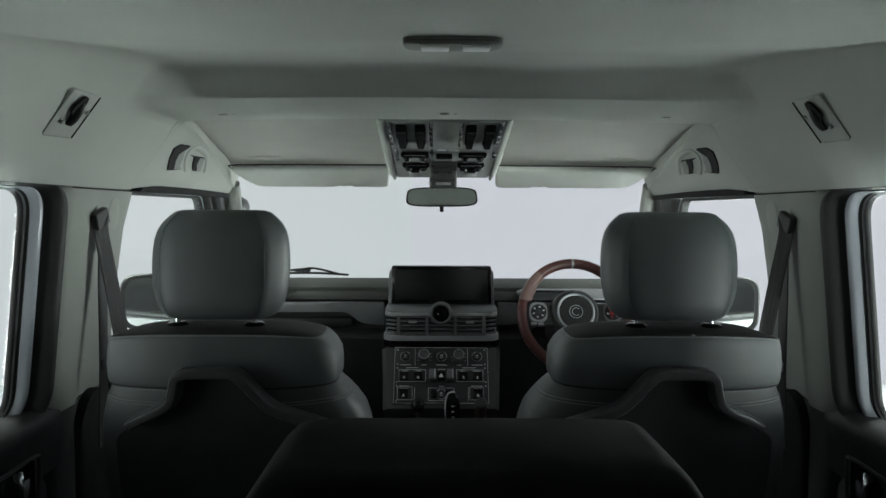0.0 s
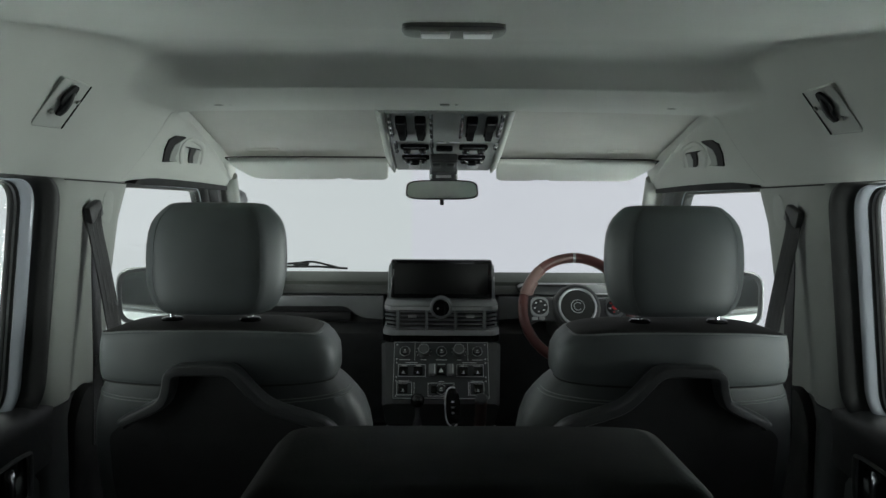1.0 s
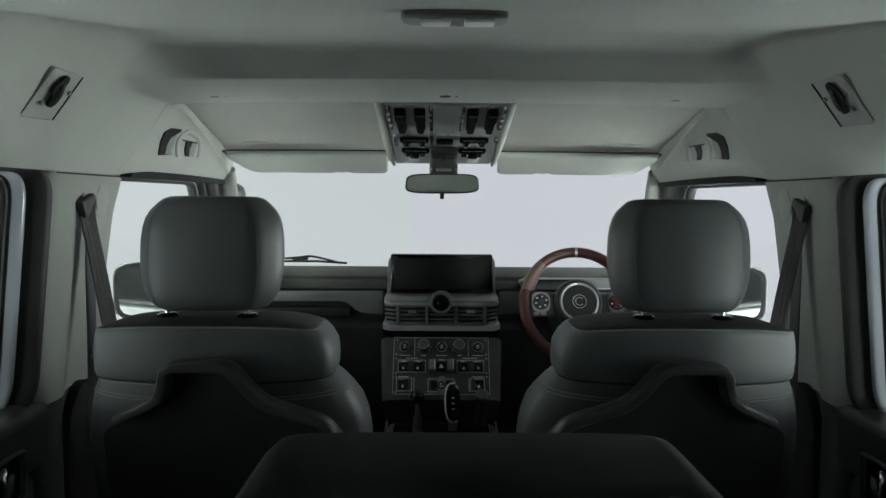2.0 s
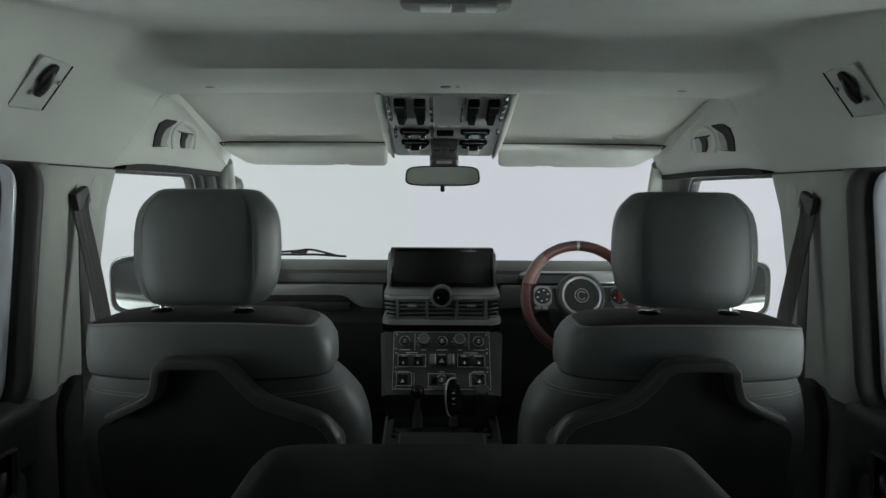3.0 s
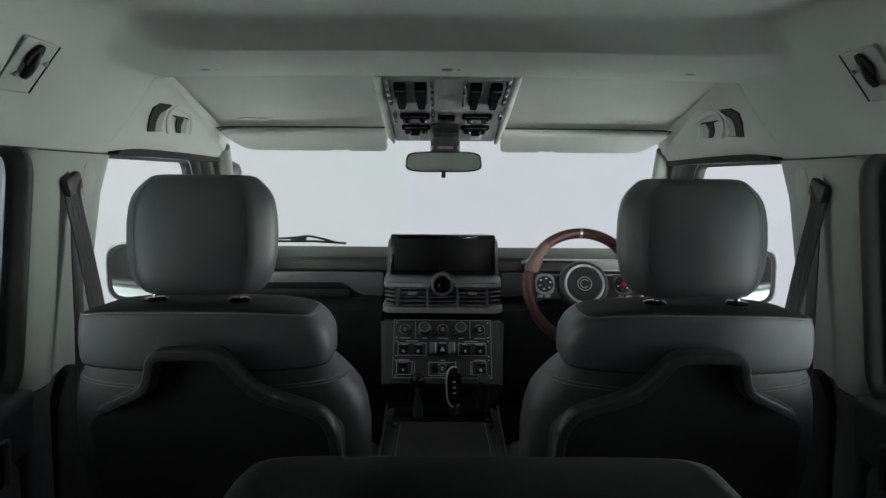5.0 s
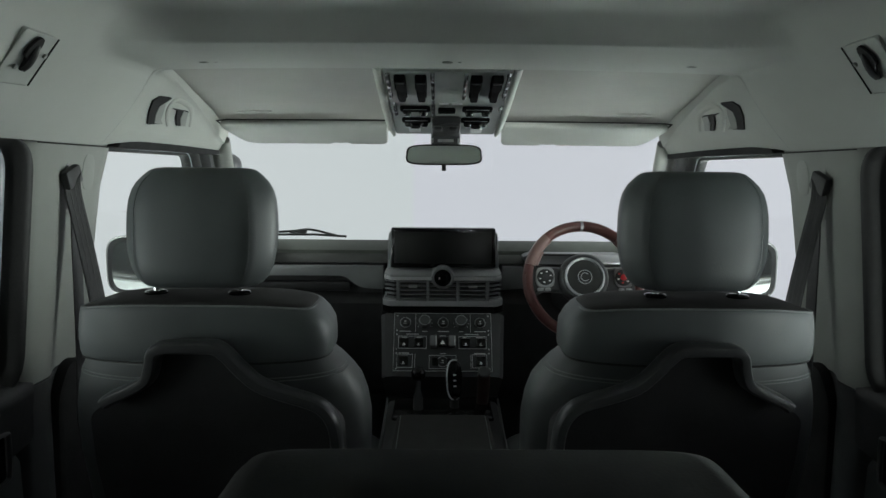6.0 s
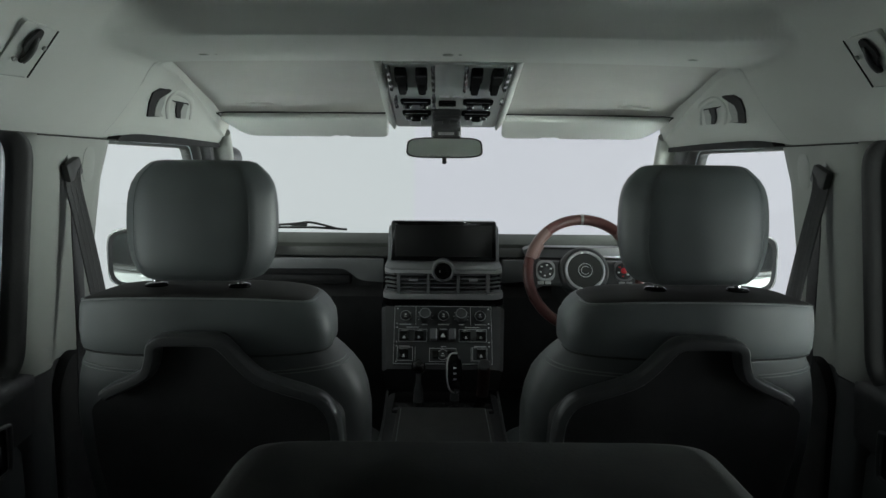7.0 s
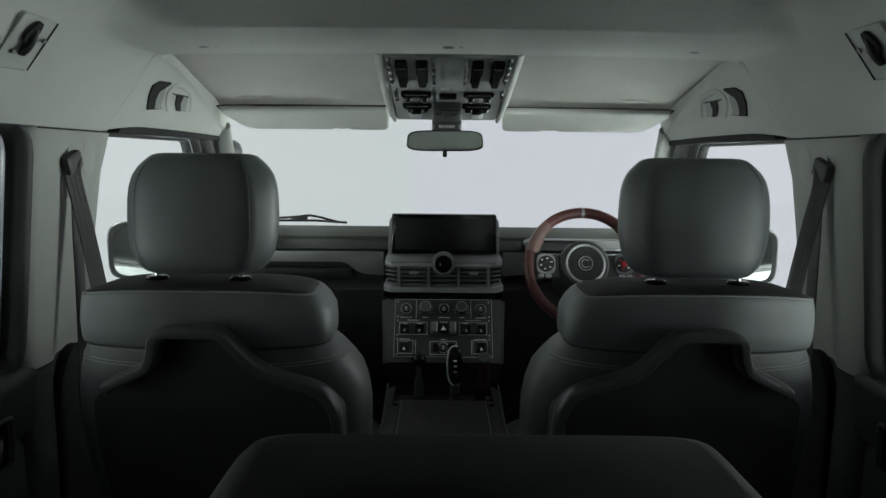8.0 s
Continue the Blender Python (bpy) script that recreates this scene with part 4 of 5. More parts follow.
def rocker(u, v, w, hgt, label="black rocker switch"):
    x, y = on_plate(u, v)
    m = PANEL @ Matrix.Translation((x, y, 0))
    bb = bmesh.new()
    sec = [(-0.5, 0.001), (-0.5, 0.0075), (-0.44, 0.0090), (-0.02, 0.0062), (0.02, 0.0062), (0.44, 0.0100), (0.5, 0.0085), (0.5, 0.001)]
    loft(bb, [[m @ Vector((k * w, p * hgt, q - e)) for p, q in sec] for k, e in ((-0.5, 0.0012), (-0.44, 0.0), (0.44, 0.0), (0.5, 0.0012))])
    part("rocker_switch", bb, M_GLOSS, plate, label)
    bb = bmesh.new()
    box(bb, (0, -hgt * 0.20, 0.0078), (w * 0.16, hgt * 0.20, 0.0009), 0, m)
    box(bb, (0, -hgt * 0.37, 0.0088), (w * 0.34, hgt * 0.07, 0.0009), 0, m)
    part("switch_mark", bb, M_PRINT2, plate, "small pale symbol")
    # silver rod along the top stands in for the switch's edge highlight
    bb = bmesh.new()
    sweep(bb, [m @ Vector((-0.48 * w, 0.49 * hgt, 0.0098)), m @ Vector((0.48 * w, 0.49 * hgt, 0.0098))], disc(0.0006, 5), up=m.to_3x3() @ Vector((0, 0, 1)))
    part("switch_glint", bb, M_SILVER, plate)


for u in (0.115, 0.505, 0.885):
    round_button(u, 0.175, 0.0125, 0.012)
for u in (0.315, 0.688):
    rotary(u, 0.180, 0.0165, 0.026)
for u in (0.105, 0.255, 0.735, 0.885):
    rocker(u, 0.525, 0.026, 0.025)
for u in (0.105, 0.885):
    rocker(u, 0.835, 0.026, 0.027)
frame_bars(0.05, 0.41, 0.335, 0.62)
frame_bars(0.665, 0.41, 0.945, 0.62)
frame_bars(0.04, 0.72, 0.195, 0.94)
frame_bars(0.80, 0.72, 0.945, 0.94)
frame_bars(0.365, 0.735, 0.635, 0.955)
for u in (0.22, 0.785):
    bar(u, 0.02, u, 0.33)
    bar(u, 0.72, u, 0.95)
for u0, u1, v in ((0.06, 0.17, 0.325), (0.29, 0.34, 0.325), (0.45, 0.56, 0.325), (0.67, 0.71, 0.325), (0.83, 0.94, 0.325), (0.13, 0.25, 0.375), (0.47, 0.54, 0.405), (0.73, 0.87, 0.375), (0.06, 0.16, 0.70), (0.48, 0.53, 0.705), (0.82, 0.93, 0.70), (0.09, 0.13, 0.43), (0.24, 0.28, 0.43), (0.71, 0.74, 0.43), (0.84, 0.91, 0.43)):
    bar(u0, v, u1, v, M_PRINT, 0.0016, "print_bar")
for u in (0.03, 0.97):
    for v in (0.05, 0.31, 0.38, 0.63, 0.70, 0.96):
        x, y = on_plate(u, v)
        b = bmesh.new()
        lathe(b, [(0.0022, 0.001), (0.0022, 0.0022), (0.001, 0.0026)], PANEL @ Matrix.Translation((x, y, 0)), 10)
        part("screw", b, M_PRINT2, plate)
# hazard switch between two guards
x, y = on_plate(0.5, 0.525)
m = PANEL @ Matrix.Translation((x, y, 0))
b = bmesh.new()
box(b, (0, 0, 0.005), (0.024, 0.026, 0.01), 0.002, m)
part("hazard_switch", b, M_GLOSS, plate, "hazard switch with a pale triangle")
b = bmesh.new()
loft(b, [[m @ Vector((0.0075 * px, 0.0075 * py - 0.001, 0.0101 + k)) for px, py in ((-1, -0.75), (1, -0.75), (0, 1))] for k in (0, 0.0008)])
part("hazard_mark", b, M_PRINT, plate, "pale warning triangle")
for k in SIDES:
    b = bmesh.new()
    box(b, (k * 0.027, 0, 0.012), (0.020, 0.034, 0.024), 0.005, m)
    part("switch_guard", b, M_STACK, plate, "dark guard block")
    # pale bar on one side paints the highlight of the guard
    b = bmesh.new()
    box(b, (k * 0.027 + 0.008, 0, 0.0225), (0.003, 0.030, 0.004), 0.001, m)
    part("guard_glint", b, M_PRINT2, plate)
round_button(0.5, 0.845, 0.0125, 0.012)
for u in (0.425, 0.575):
    x, y = on_plate(u, 0.845)
    b = bmesh.new()
    box(b, (x, y, 0.004), (0.018, 0.022, 0.008), 0.002, PANEL)
    part("push_switch", b, M_GLOSS, plate)

# ---- tunnel console, levers ----
tun = thing("tunnel_console", "black tunnel console with a stitched armrest lid", "console", (0, 0.4, 0.755))
b = bmesh.new()
rings = []
for z, a in ((0.757, 0.165), (1.0, 0.155), (1.055, 0.150), (1.066, 0.143)):
    rings.append([Vector((x, y, z)) for x, y in rounded([(-a, -0.02), (a, -0.02), (a * 1.06, 0.80), (-a * 1.06, 0.80)], 0.03, 4)])
loft(b, rings)
part("console_body", b, M_BLACK, tun)
b = bmesh.new()
rings = []
for z, k in ((1.060, 0.97), (1.064, 1.0), (1.080, 1.0), (1.088, 0.985), (1.0905, 0.95)):
    rings.append([Vector((x * k, 0.30 + (y - 0.30) * k, z)) for x, y in rounded([(-0.120, 0.04), (0.120, 0.04), (0.118, 0.63), (-0.118, 0.63)], 0.02, 4)])
loft(b, rings)
lid = part("armrest_lid", b, M_INSERT, tun, "soft black armrest lid with stitched edges")
for s in SIDES:
    b = bmesh.new()
    sweep(b, [Vector((s * 0.108, y, 1.0908)) for y in (0.06, 0.25, 0.45, 0.61)], disc(0.0011, 6), up=Vector((0, 0, 1)))
    part("stitching", b, M_STITCH, lid, "pale stitched line")
    b = bmesh.new()
    sweep(b, [Vector((s * (0.146 + 0.006 * k), y, z)) for k, y, z in ((0, 0.05, 1.066), (0.3, 0.3, 1.068), (0.6, 0.55, 1.072), (1, 0.74, 1.09))], [(0.003 * x, 0.004 * y) for x, y in sup(10, 1, 1, 3)], up=Vector((0, 0, 1)))
    part("edge_strip", b, M_SATIN, tun, "satin edge strip")
b = bmesh.new()
box(b, (0, 0.72, 1.062), (0.27, 0.16, 0.03), 0.01)
part("lever_tray", b, M_GLOSS, tun, "gloss black lever tray")

lev = thing("gear_selector", "black gear selector with a bright metal rim", "gear lever", (0.032, 0.715, 1.077))
SEL = pose(0.032, 0.715, 1.100, 78, 0, 8)
b = bmesh.new()
rings = []
for z, k in ((-0.014, 0.85), (-0.010, 1.0), (0.008, 1.0), (0.012, 0.85)):
    rings.append([SEL @ Vector((x * k * 0.021, 0.052 + y * k * 0.052, z)) for x, y in sup(28, 1, 1, 2.6)])
loft(b, rings)
part("grip", b, M_GLOSS, lev, "gloss black grip")
b = bmesh.new()
path = [SEL @ Vector((x * 0.0215, 0.052 + y * 0.053, 0.009)) for x, y in sup(32, 1, 1, 2.6)]
sweep(b, [p for i, p in enumerate(path) if 5 < i < 27], disc(0.0022, 8), up=SEL.to_3x3() @ Vector((0, 0, 1)))
part("metal_rim", b, M_RIM, lev, "bright metal rim")
b = bmesh.new()
lathe(b, [(0.013, -0.014), (0.011, 0.02)], Matrix.Translation((0.032, 0.715, 1.09)), 16)
part("stalk", b, M_BLACK, lev)
b = bmesh.new()
for v in (0.035, 0.05, 0.065):
    box(b, (0.0, v, 0.0125), (0.008, 0.004, 0.0006), 0, SEL)
part("shift_mark", b, M_PRINT2, lev, "small pale shift marks")

lev2 = thing("transfer_lever", "short black transfer lever with a ball knob", "gear lever", (-0.066, 0.70, 1.077))
b = bmesh.new()
m = Matrix.Translation((-0.066, 0.70, 1.174))
lathe(b, [(0.0195 * math.sin(math.pi * (i + 0.15) / 12.3), -0.0195 * math.cos(math.pi * (i + 0.15) / 12.3)) for i in range(13)], m, 24)
part("ball_knob", b, M_GLOSS, lev2, "gloss black ball knob")
b = bmesh.new()
lathe(b, [(0.014, -0.098), (0.012, -0.06), (0.0065, -0.045), (0.0065, -0.015)], m, 16)
part("stem", b, M_SATIN, lev2, "satin stem")

brk = thing("handbrake_lever", "dark red leather handbrake lever with a dark end button", "handbrake", (0.112, 0.66, 1.077))
b = bmesh.new()
sweep(b, [Vector(p) for p in ((0.110, 0.76, 1.07), (0.110, 0.72, 1.12), (0.109, 0.69, 1.16), (0.108, 0.665, 1.190))], disc(0.0165, 18), up=Vector((1, 0, 0)))
part("grip", b, M_BROWN3, brk, "dark red leather grip")
b = bmesh.new()
lathe(b, [(0.017, -0.004), (0.0175, 0.002), (0.014, 0.006), (0.004, 0.007)], look((0.108, 0.665, 1.190), (0.109, 0.69, 1.16)), 18)
part("button", b, M_SATIN, brk, "dark end button")

# ---- steering wheel ----
WH = pose(0.384, 0.772, 1.420, 70)
wheel = thing("steering_wheel", "steering wheel with an oxblood leather rim and silver-ringed hub", "steering wheel", (0.385, 0.772, 1.416))


def rim_sec(r=0.0150):
    return [(r * 0.95 * x, r * 1.15 * y) for x, y in sup(16, 1, 1, 2.3)]


def arc(r, a0, a1, n, z=0.0):
    return [WH @ Vector((r * math.cos(math.radians(a0 + (a1 - a0) * i / n)), r * math.sin(math.radians(a0 + (a1 - a0) * i / n)), z)) for i in range(n + 1)]


N_WH = WH.to_3x3() @ Vector((0, 0, 1))
b = bmesh.new()
sweep(b, arc(0.1525, 0, 357, 119), rim_sec(), closed=True, up=N_WH)
rim = part("rim", b, M_BROWN, wheel, "oxblood leather rim")
# the thumb pads' paler leather paints the sheen on the rim
for a0, a1 in ((130, 165), (15, 50)):
    b = bmesh.new()
    pts = []
    for p in arc(0.1505, a0, a1, 16, 0.003):
        pts.append(p)
    sweep(b, pts, rim_sec(0.0167), up=N_WH)
    mid_a = (a0 + a1) / 2 + (7 if a0 > 90 else -7)
    sweep(b, arc(0.139, mid_a - 9, mid_a + 9, 10, 0.002), [(0.010 * x, 0.012 * y) for x, y in sup(14, 1, 1, 2.3)], up=N_WH)
    part("thumb_pad", b, M_BROWN2, rim, "thumb pad in leather paled to look like sheen")
b = bmesh.new()
sweep(b, arc(0.1525, 88.6, 91.4, 4), rim_sec(0.0162), up=N_WH)
part("centre_marker", b, M_SILVER, rim, "pale centre marker")
b = bmesh.new()
sweep(b, arc(0.161, 92, 268, 60, 0.009), disc(0.0010, 5), up=N_WH)
sweep(b, arc(0.161, -88, 88, 60, 0.009), disc(0.0010, 5), up=N_WH)
part("stitching", b, M_RUBBER, rim, "dark stitched seam")
for k in SIDES:
    # spoke
    b = bmesh.new()
    rings = []
    for x, h0, h1, z in ((0.03, -0.040, 0.030, 0.0), (0.075, -0.036, 0.030, 0.004), (0.11, -0.034, 0.034, 0.004), (0.132, -0.045, 0.045, 0.002), (0.146, -0.055, 0.055, 0.0)):
        rings.append([WH @ Vector((k * x, y, zz + z)) for y, zz in ((h0, -0.012), (h1, -0.012), (h1, 0.004), (h1 - 0.006, 0.009), (h0 + 0.006, 0.009), (h0, 0.004))])
    loft(b, rings)
    part("spoke", b, M_SATIN, wheel, "dark satin spoke")
    b = bmesh.new()
    rings = []
    m = WH @ Matrix.Translation((k * 0.1065, 0.004, 0.012))
    for kk, z in ((1.0, -0.006), (1.0, 0.001), (0.93, 0.004)):
        rings.append([m @ Vector((x * 0.026 * kk, y * 0.029 * kk, z)) for x, y in sup(28, 1, 1, 3.2)])
    loft(b, rings)
    pod = part("button_pod", b, M_GREY if k < 0 else M_STACK, wheel, "grey button pod" if k < 0 else "dark button pod with a red centre")
    b = bmesh.new()
    lathe(b, [(0.0225, 0.003), (0.0225, 0.0055), (0.021, 0.0065), (0.008, 0.0065)], m, 28)
    part("button_ring", b, M_BLACK, pod, "black ring of buttons")
    for dx in (-0.010, 0.010):
        b = bmesh.new()
        box(b, (dx + k * 0.004, -0.0335, 0.001), (0.017, 0.009, 0.006), 0.0025, m)
        part("lower_key", b, M_GREY, pod, "small grey key")
    b = bmesh.new()
    lathe(b, [(0.0085, 0.006), (0.0085, 0.0085), (0.007, 0.0095), (0.002, 0.0095)], m, 20)
    part("centre_button", b, M_SATIN if k < 0 else M_RED, pod, "" if k < 0 else "red centre button")
    for i in range(6):
        a = 2 * math.pi * i / 6 + 0.3
        b = bmesh.new()
        box(b, (0.0150 * math.cos(a), 0.0150 * math.sin(a), 0.0068), (0.0055, 0.0038, 0.0008), 0, m)
        part("button_mark", b, M_PRINT if k < 0 or i % 2 else M_RED, pod, "small printed button mark")
# hub
HUB = WH @ Matrix.Translation((-0.002, 0.002, 0.0))
b = bmesh.new()
lathe(b, [(0.060, -0.05), (0.067, -0.02), (0.069, 0.010), (0.067, 0.022), (0.061, 0.029), (0.054, 0.030)], HUB, 48)
hub = part("hub", b, M_SATIN, wheel, "round dark hub")
b = bmesh.new()
lathe(b, [(0.055, 0.0295), (0.0545, 0.0315), (0.051, 0.0325), (0.0485, 0.0315), (0.048, 0.030)], HUB, 48)
part("hub_ring", b, M_SILVER, hub, "silver ring")
b = bmesh.new()
lathe(b, [(0.0482, 0.0298), (0.040, 0.0315), (0.030, 0.0322), (0.0235, 0.0322), (0.0225, 0.0335), (0.018, 0.034), (0.002, 0.0345)], HUB, 48)
part("horn_pad", b, M_DASH, hub, "dark horn pad")
b = bmesh.new()
sweep(b, [HUB @ Vector((0.0185 * math.cos(t), 0.0185 * math.sin(t), 0.0342)) for t in [2 * math.pi * i / 30 for i in range(30)]], disc(0.0011, 5), closed=True, up=N_WH)
sweep(b, [HUB @ Vector((0.011 * math.cos(t), 0.011 * math.sin(t), 0.0345)) for t in [math.radians(40 + 280 * i / 20) for i in range(21)]], disc(0.0011, 5), up=N_WH)
part("emblem", b, M_SILVER, hub, "round metal emblem shape")
b = bmesh.new()
sweep(b, [WH @ Vector((0, 0, z)) for z in (-0.02, -0.10, -0.22, -0.27)], disc(0.045, 20), up=Vector((1, 0, 0)))
part("column", b, M_BLACK, wheel, "black steering column shroud")

# ---- overhead console ----
OH = pose(0, 0.257, 1.903, -12.2)
ohc = thing("overhead_console", "dark metal overhead switch console with black toggles and chrome strips", "console", (0, 0.47, 1.86))
b = bmesh.new()
rings = []
for y, a in ((0.0, 0.128), (0.10, 0.128), (0.44, 0.127), (0.447, 0.125)):
    rings.append([OH @ Vector(p) for p in ((-a, y, 0.05), (-a, y, 0.004), (-a + 0.004, y, 0.0), (a - 0.004, y, 0.0), (a, y, 0.004), (a, y, 0.05))])
loft(b, rings)
ohp = part("plate", b, M_OHPLATE, ohc, "brushed dark metal plate")
for s in SIDES:
    b = bmesh.new()
    rings = []
    for y, w, h in ((-0.015, 0.022, 0.020), (0.10, 0.022, 0.018), (0.30, 0.022, 0.014), (0.43, 0.020, 0.012), (0.46, 0.014, 0.02)):
        rings.append([OH @ Vector((s * x, y, z)) for x, z in ((0.127, 0.05), (0.127, -0.001), (0.131, -0.005), (0.127 + w * 0.6, -0.001), (0.127 + w, h), (0.127 + w, 0.05))])
    loft(b, rings)
    part("surround", b, M_LINER, ohc, "pale moulded surround", sharp=80)


def oh_box(name, material, c, sz, bev=0.001, rx=0.0, label="", parent=None):
    bb = bmesh.new()
    mm = OH @ Matrix.Translation(c) @ Matrix.Rotation(radians(rx), 4, "X")
    box(bb, (0, 0, 0), sz, bev, mm)
    return part(name, bb, material, parent or ohp, label)


def oh_toggle(x):
    """A long guarded toggle: wide hinge block, tapering lever."""
    base = oh_box("toggle_base", M_TOGGLE, (x, 0.082, -0.002), (0.021, 0.130, 0.006), 0.002, 0, "black guarded toggle")
    bb = bmesh.new()
    rings = []
    for y, a, h in ((0.018, 0.0095, 0.006), (0.024, 0.0115, 0.013), (0.070, 0.0118, 0.015), (0.082, 0.0110, 0.012), (0.090, 0.0092, 0.012), (0.140, 0.0080, 0.016), (0.148, 0.0070, 0.012)):
        rings.append([OH @ Vector((x + k * a, y, -q * h)) for k, q in ((-1, 0.0), (-1, 0.75), (-0.75, 1.0), (0.75, 1.0), (1, 0.75), (1, 0.0))])
    loft(bb, rings)
    part("toggle_lever", bb, M_TOGGLE, base, "tapered black lever")
    oh_box("hinge_pin", M_SATIN, (x, 0.030, -0.0135), (0.018, 0.004, 0.003), 0.001, 0, "", base)


for x in (-0.094, -0.053, 0.057, 0.098):
    oh_toggle(x)
# bright guard rails, each bent up at its ends
for x, y0, y1 in ((-0.117, 0.006, 0.135), (-0.029, 0.006, 0.14), (0.035, 0.006, 0.14), (0.119, 0.006, 0.135), (-0.113, 0.19, 0.255), (-0.029, 0.175, 0.275), (0.121, 0.205, 0.222)):
    bb = bmesh.new()
    n = 7 if y1 - y0 > 0.1 else 5
    path = [(y0, 0.0)] + [(y0 + (y1 - y0) * (i + 0.5) / n, -0.0088 if i % 2 == 0 else -0.0066) for i in range(n)] + [(y1, 0.0)]
    sweep(bb, curve_pts([OH @ Vector((x, y, z)) for y, z in path], 5), disc(0.0046, 8), up=Vector((1, 0, 0)))
    part("chrome_strip", bb, M_CHROME, ohp, "polished guard rail")
    for k in (0.33, 0.67) if y1 - y0 > 0.05 else ():
        oh_box("rail_clip", M_BLACK, (x, y0 + (y1 - y0) * k, -0.009), (0.008, 0.005, 0.006), 0.001)
for s in SIDES:
    for yy in (0.222, 0.308):
        tb = oh_box("toggle_block", M_TOGGLE, (s * 0.0695, yy, -0.005), (0.068, 0.030, 0.010), 0.004, 6, "black block of two toggles")
        oh_box("block_edge", M_SILVER, (s * 0.0695, yy - 0.0135, -0.0105), (0.052, 0.0014, 0.0010), 0.0004, 6, "", tb)
        for x in (0.088, 0.051):
            bb = bmesh.new()
            lathe(bb, [(0.0095, 0.0), (0.0092, 0.005), (0.007, 0.0085), (0.002, 0.0095)], OH @ Matrix.Translation((s * x, yy + 0.004, -0.011)) @ Matrix.Rotation(math.pi, 4, "X"), 16)
            part("toggle_cap", bb, M_GLOSS, tb, "round black cap")
            oh_box("cap_mark", M_PRINT2, (s * x, yy + 0.006, -0.0208), (0.005, 0.004, 0.001), 0, 0, "", tb)
    oh_box("toggle_stem", M_TOGGLE, (s * 0.073, 0.340, -0.007), (0.024, 0.034, 0.012), 0.004, 0, "short black lever")
    oh_box("lit_label", M_PRINT, (s * 0.076, 0.390, -0.004), (0.028, 0.034, 0.008), 0.002, 0, "pale label plate")
oh_box("print_bar", M_PRINT, (-0.006, 0.195, -0.001), (0.022, 0.008, 0.0022), 0)
oh_box("print_bar", M_PRINT2, (0.024, 0.197, -0.001), (0.024, 0.005, 0.0022), 0)
oh_box("push_switch", M_GLOSS, (0.001, 0.235, -0.004), (0.040, 0.022, 0.010), 0.003)
oh_box("centre_module", M_SATIN, (0.001, 0.345, -0.009), (0.068, 0.115, 0.020), 0.006, 0, "black centre module")
for x in (-0.018, 0.018):
    oh_box("map_light", M_SATIN, (x, 0.330, -0.020), (0.020, 0.030, 0.006), 0.003)
oh_box("module_bar", M_SATIN, (0.001, 0.290, -0.020), (0.062, 0.006, 0.007), 0.002)
oh_box("module_nose", M_STACK, (0.001, 0.425, -0.022), (0.074, 0.050, 0.036), 0.006, 0, "grey nose of the module")
oh_box("print_bar", M_PRINT, (0.001, 0.3990, -0.030), (0.040, 0.003, 0.007), 0)
oh_box("nose_edge", M_SILVER, (0.001, 0.3990, -0.0405), (0.070, 0.003, 0.0025), 0.0008, 0, "bright lower edge")
for x in (-0.031, 0.033):
    oh_box("screw", M_PRINT, (x, 0.3990, -0.030), (0.005, 0.003, 0.012), 0.001)

# ---- rear-view mirror ----
mir = thing("rear_view_mirror", "wide rear-view mirror in a thin black housing on a short stem", "mirror", (-0.003, 0.63, 1.82))
MM = pose(-0.003, 0.617, 1.754, 85, -0.4, 0)
b = bmesh.new()
o = [(x + 0.008 * math.copysign(1, x) * (-y / 0.025) * 0.3, y) for x, y in sup(44, 0.0935, 0.0255, 4.5)]
rings = []
for k, z in ((0.55, -0.035), (0.85, -0.028), (0.97, -0.012), (1.0, 0.0), (0.985, 0.002)):
    rings.append([MM @ Vector((x * k, y * k, z)) for x, y in o])
loft(b, rings)
part("housing", b, M_BLACK, mir, "thin black housing")
b = bmesh.new()
rings = []
for k, z in ((1, 0.0015), (1, 0.0032)):
    rings.append([MM @ Vector((x * 0.955, y * 0.87, z)) for x, y in o])
loft(b, rings)
part("mirror_glass", b, M_MIRROR, mir, "mirror glass")
b = bmesh.new()
box(b, (-0.003, 0.622, 1.724), (0.011, 0.012, 0.020), 0.003)
part("dip_tab", b, M_BLACK, mir, "black dipping tab")
for x in (-0.014, 0.010):
    b = bmesh.new()
    sweep(b, [Vector(p) for p in ((x, 0.645, 1.76), (x, 0.650, 1.785), (x, 0.660, 1.815))], [(0.006 * p, 0.006 * q) for p, q in sup(10, 1, 1, 3)], up=Vector((1, 0, 0)))
    part("stem", b, M_BLACK, mir, "black stem")

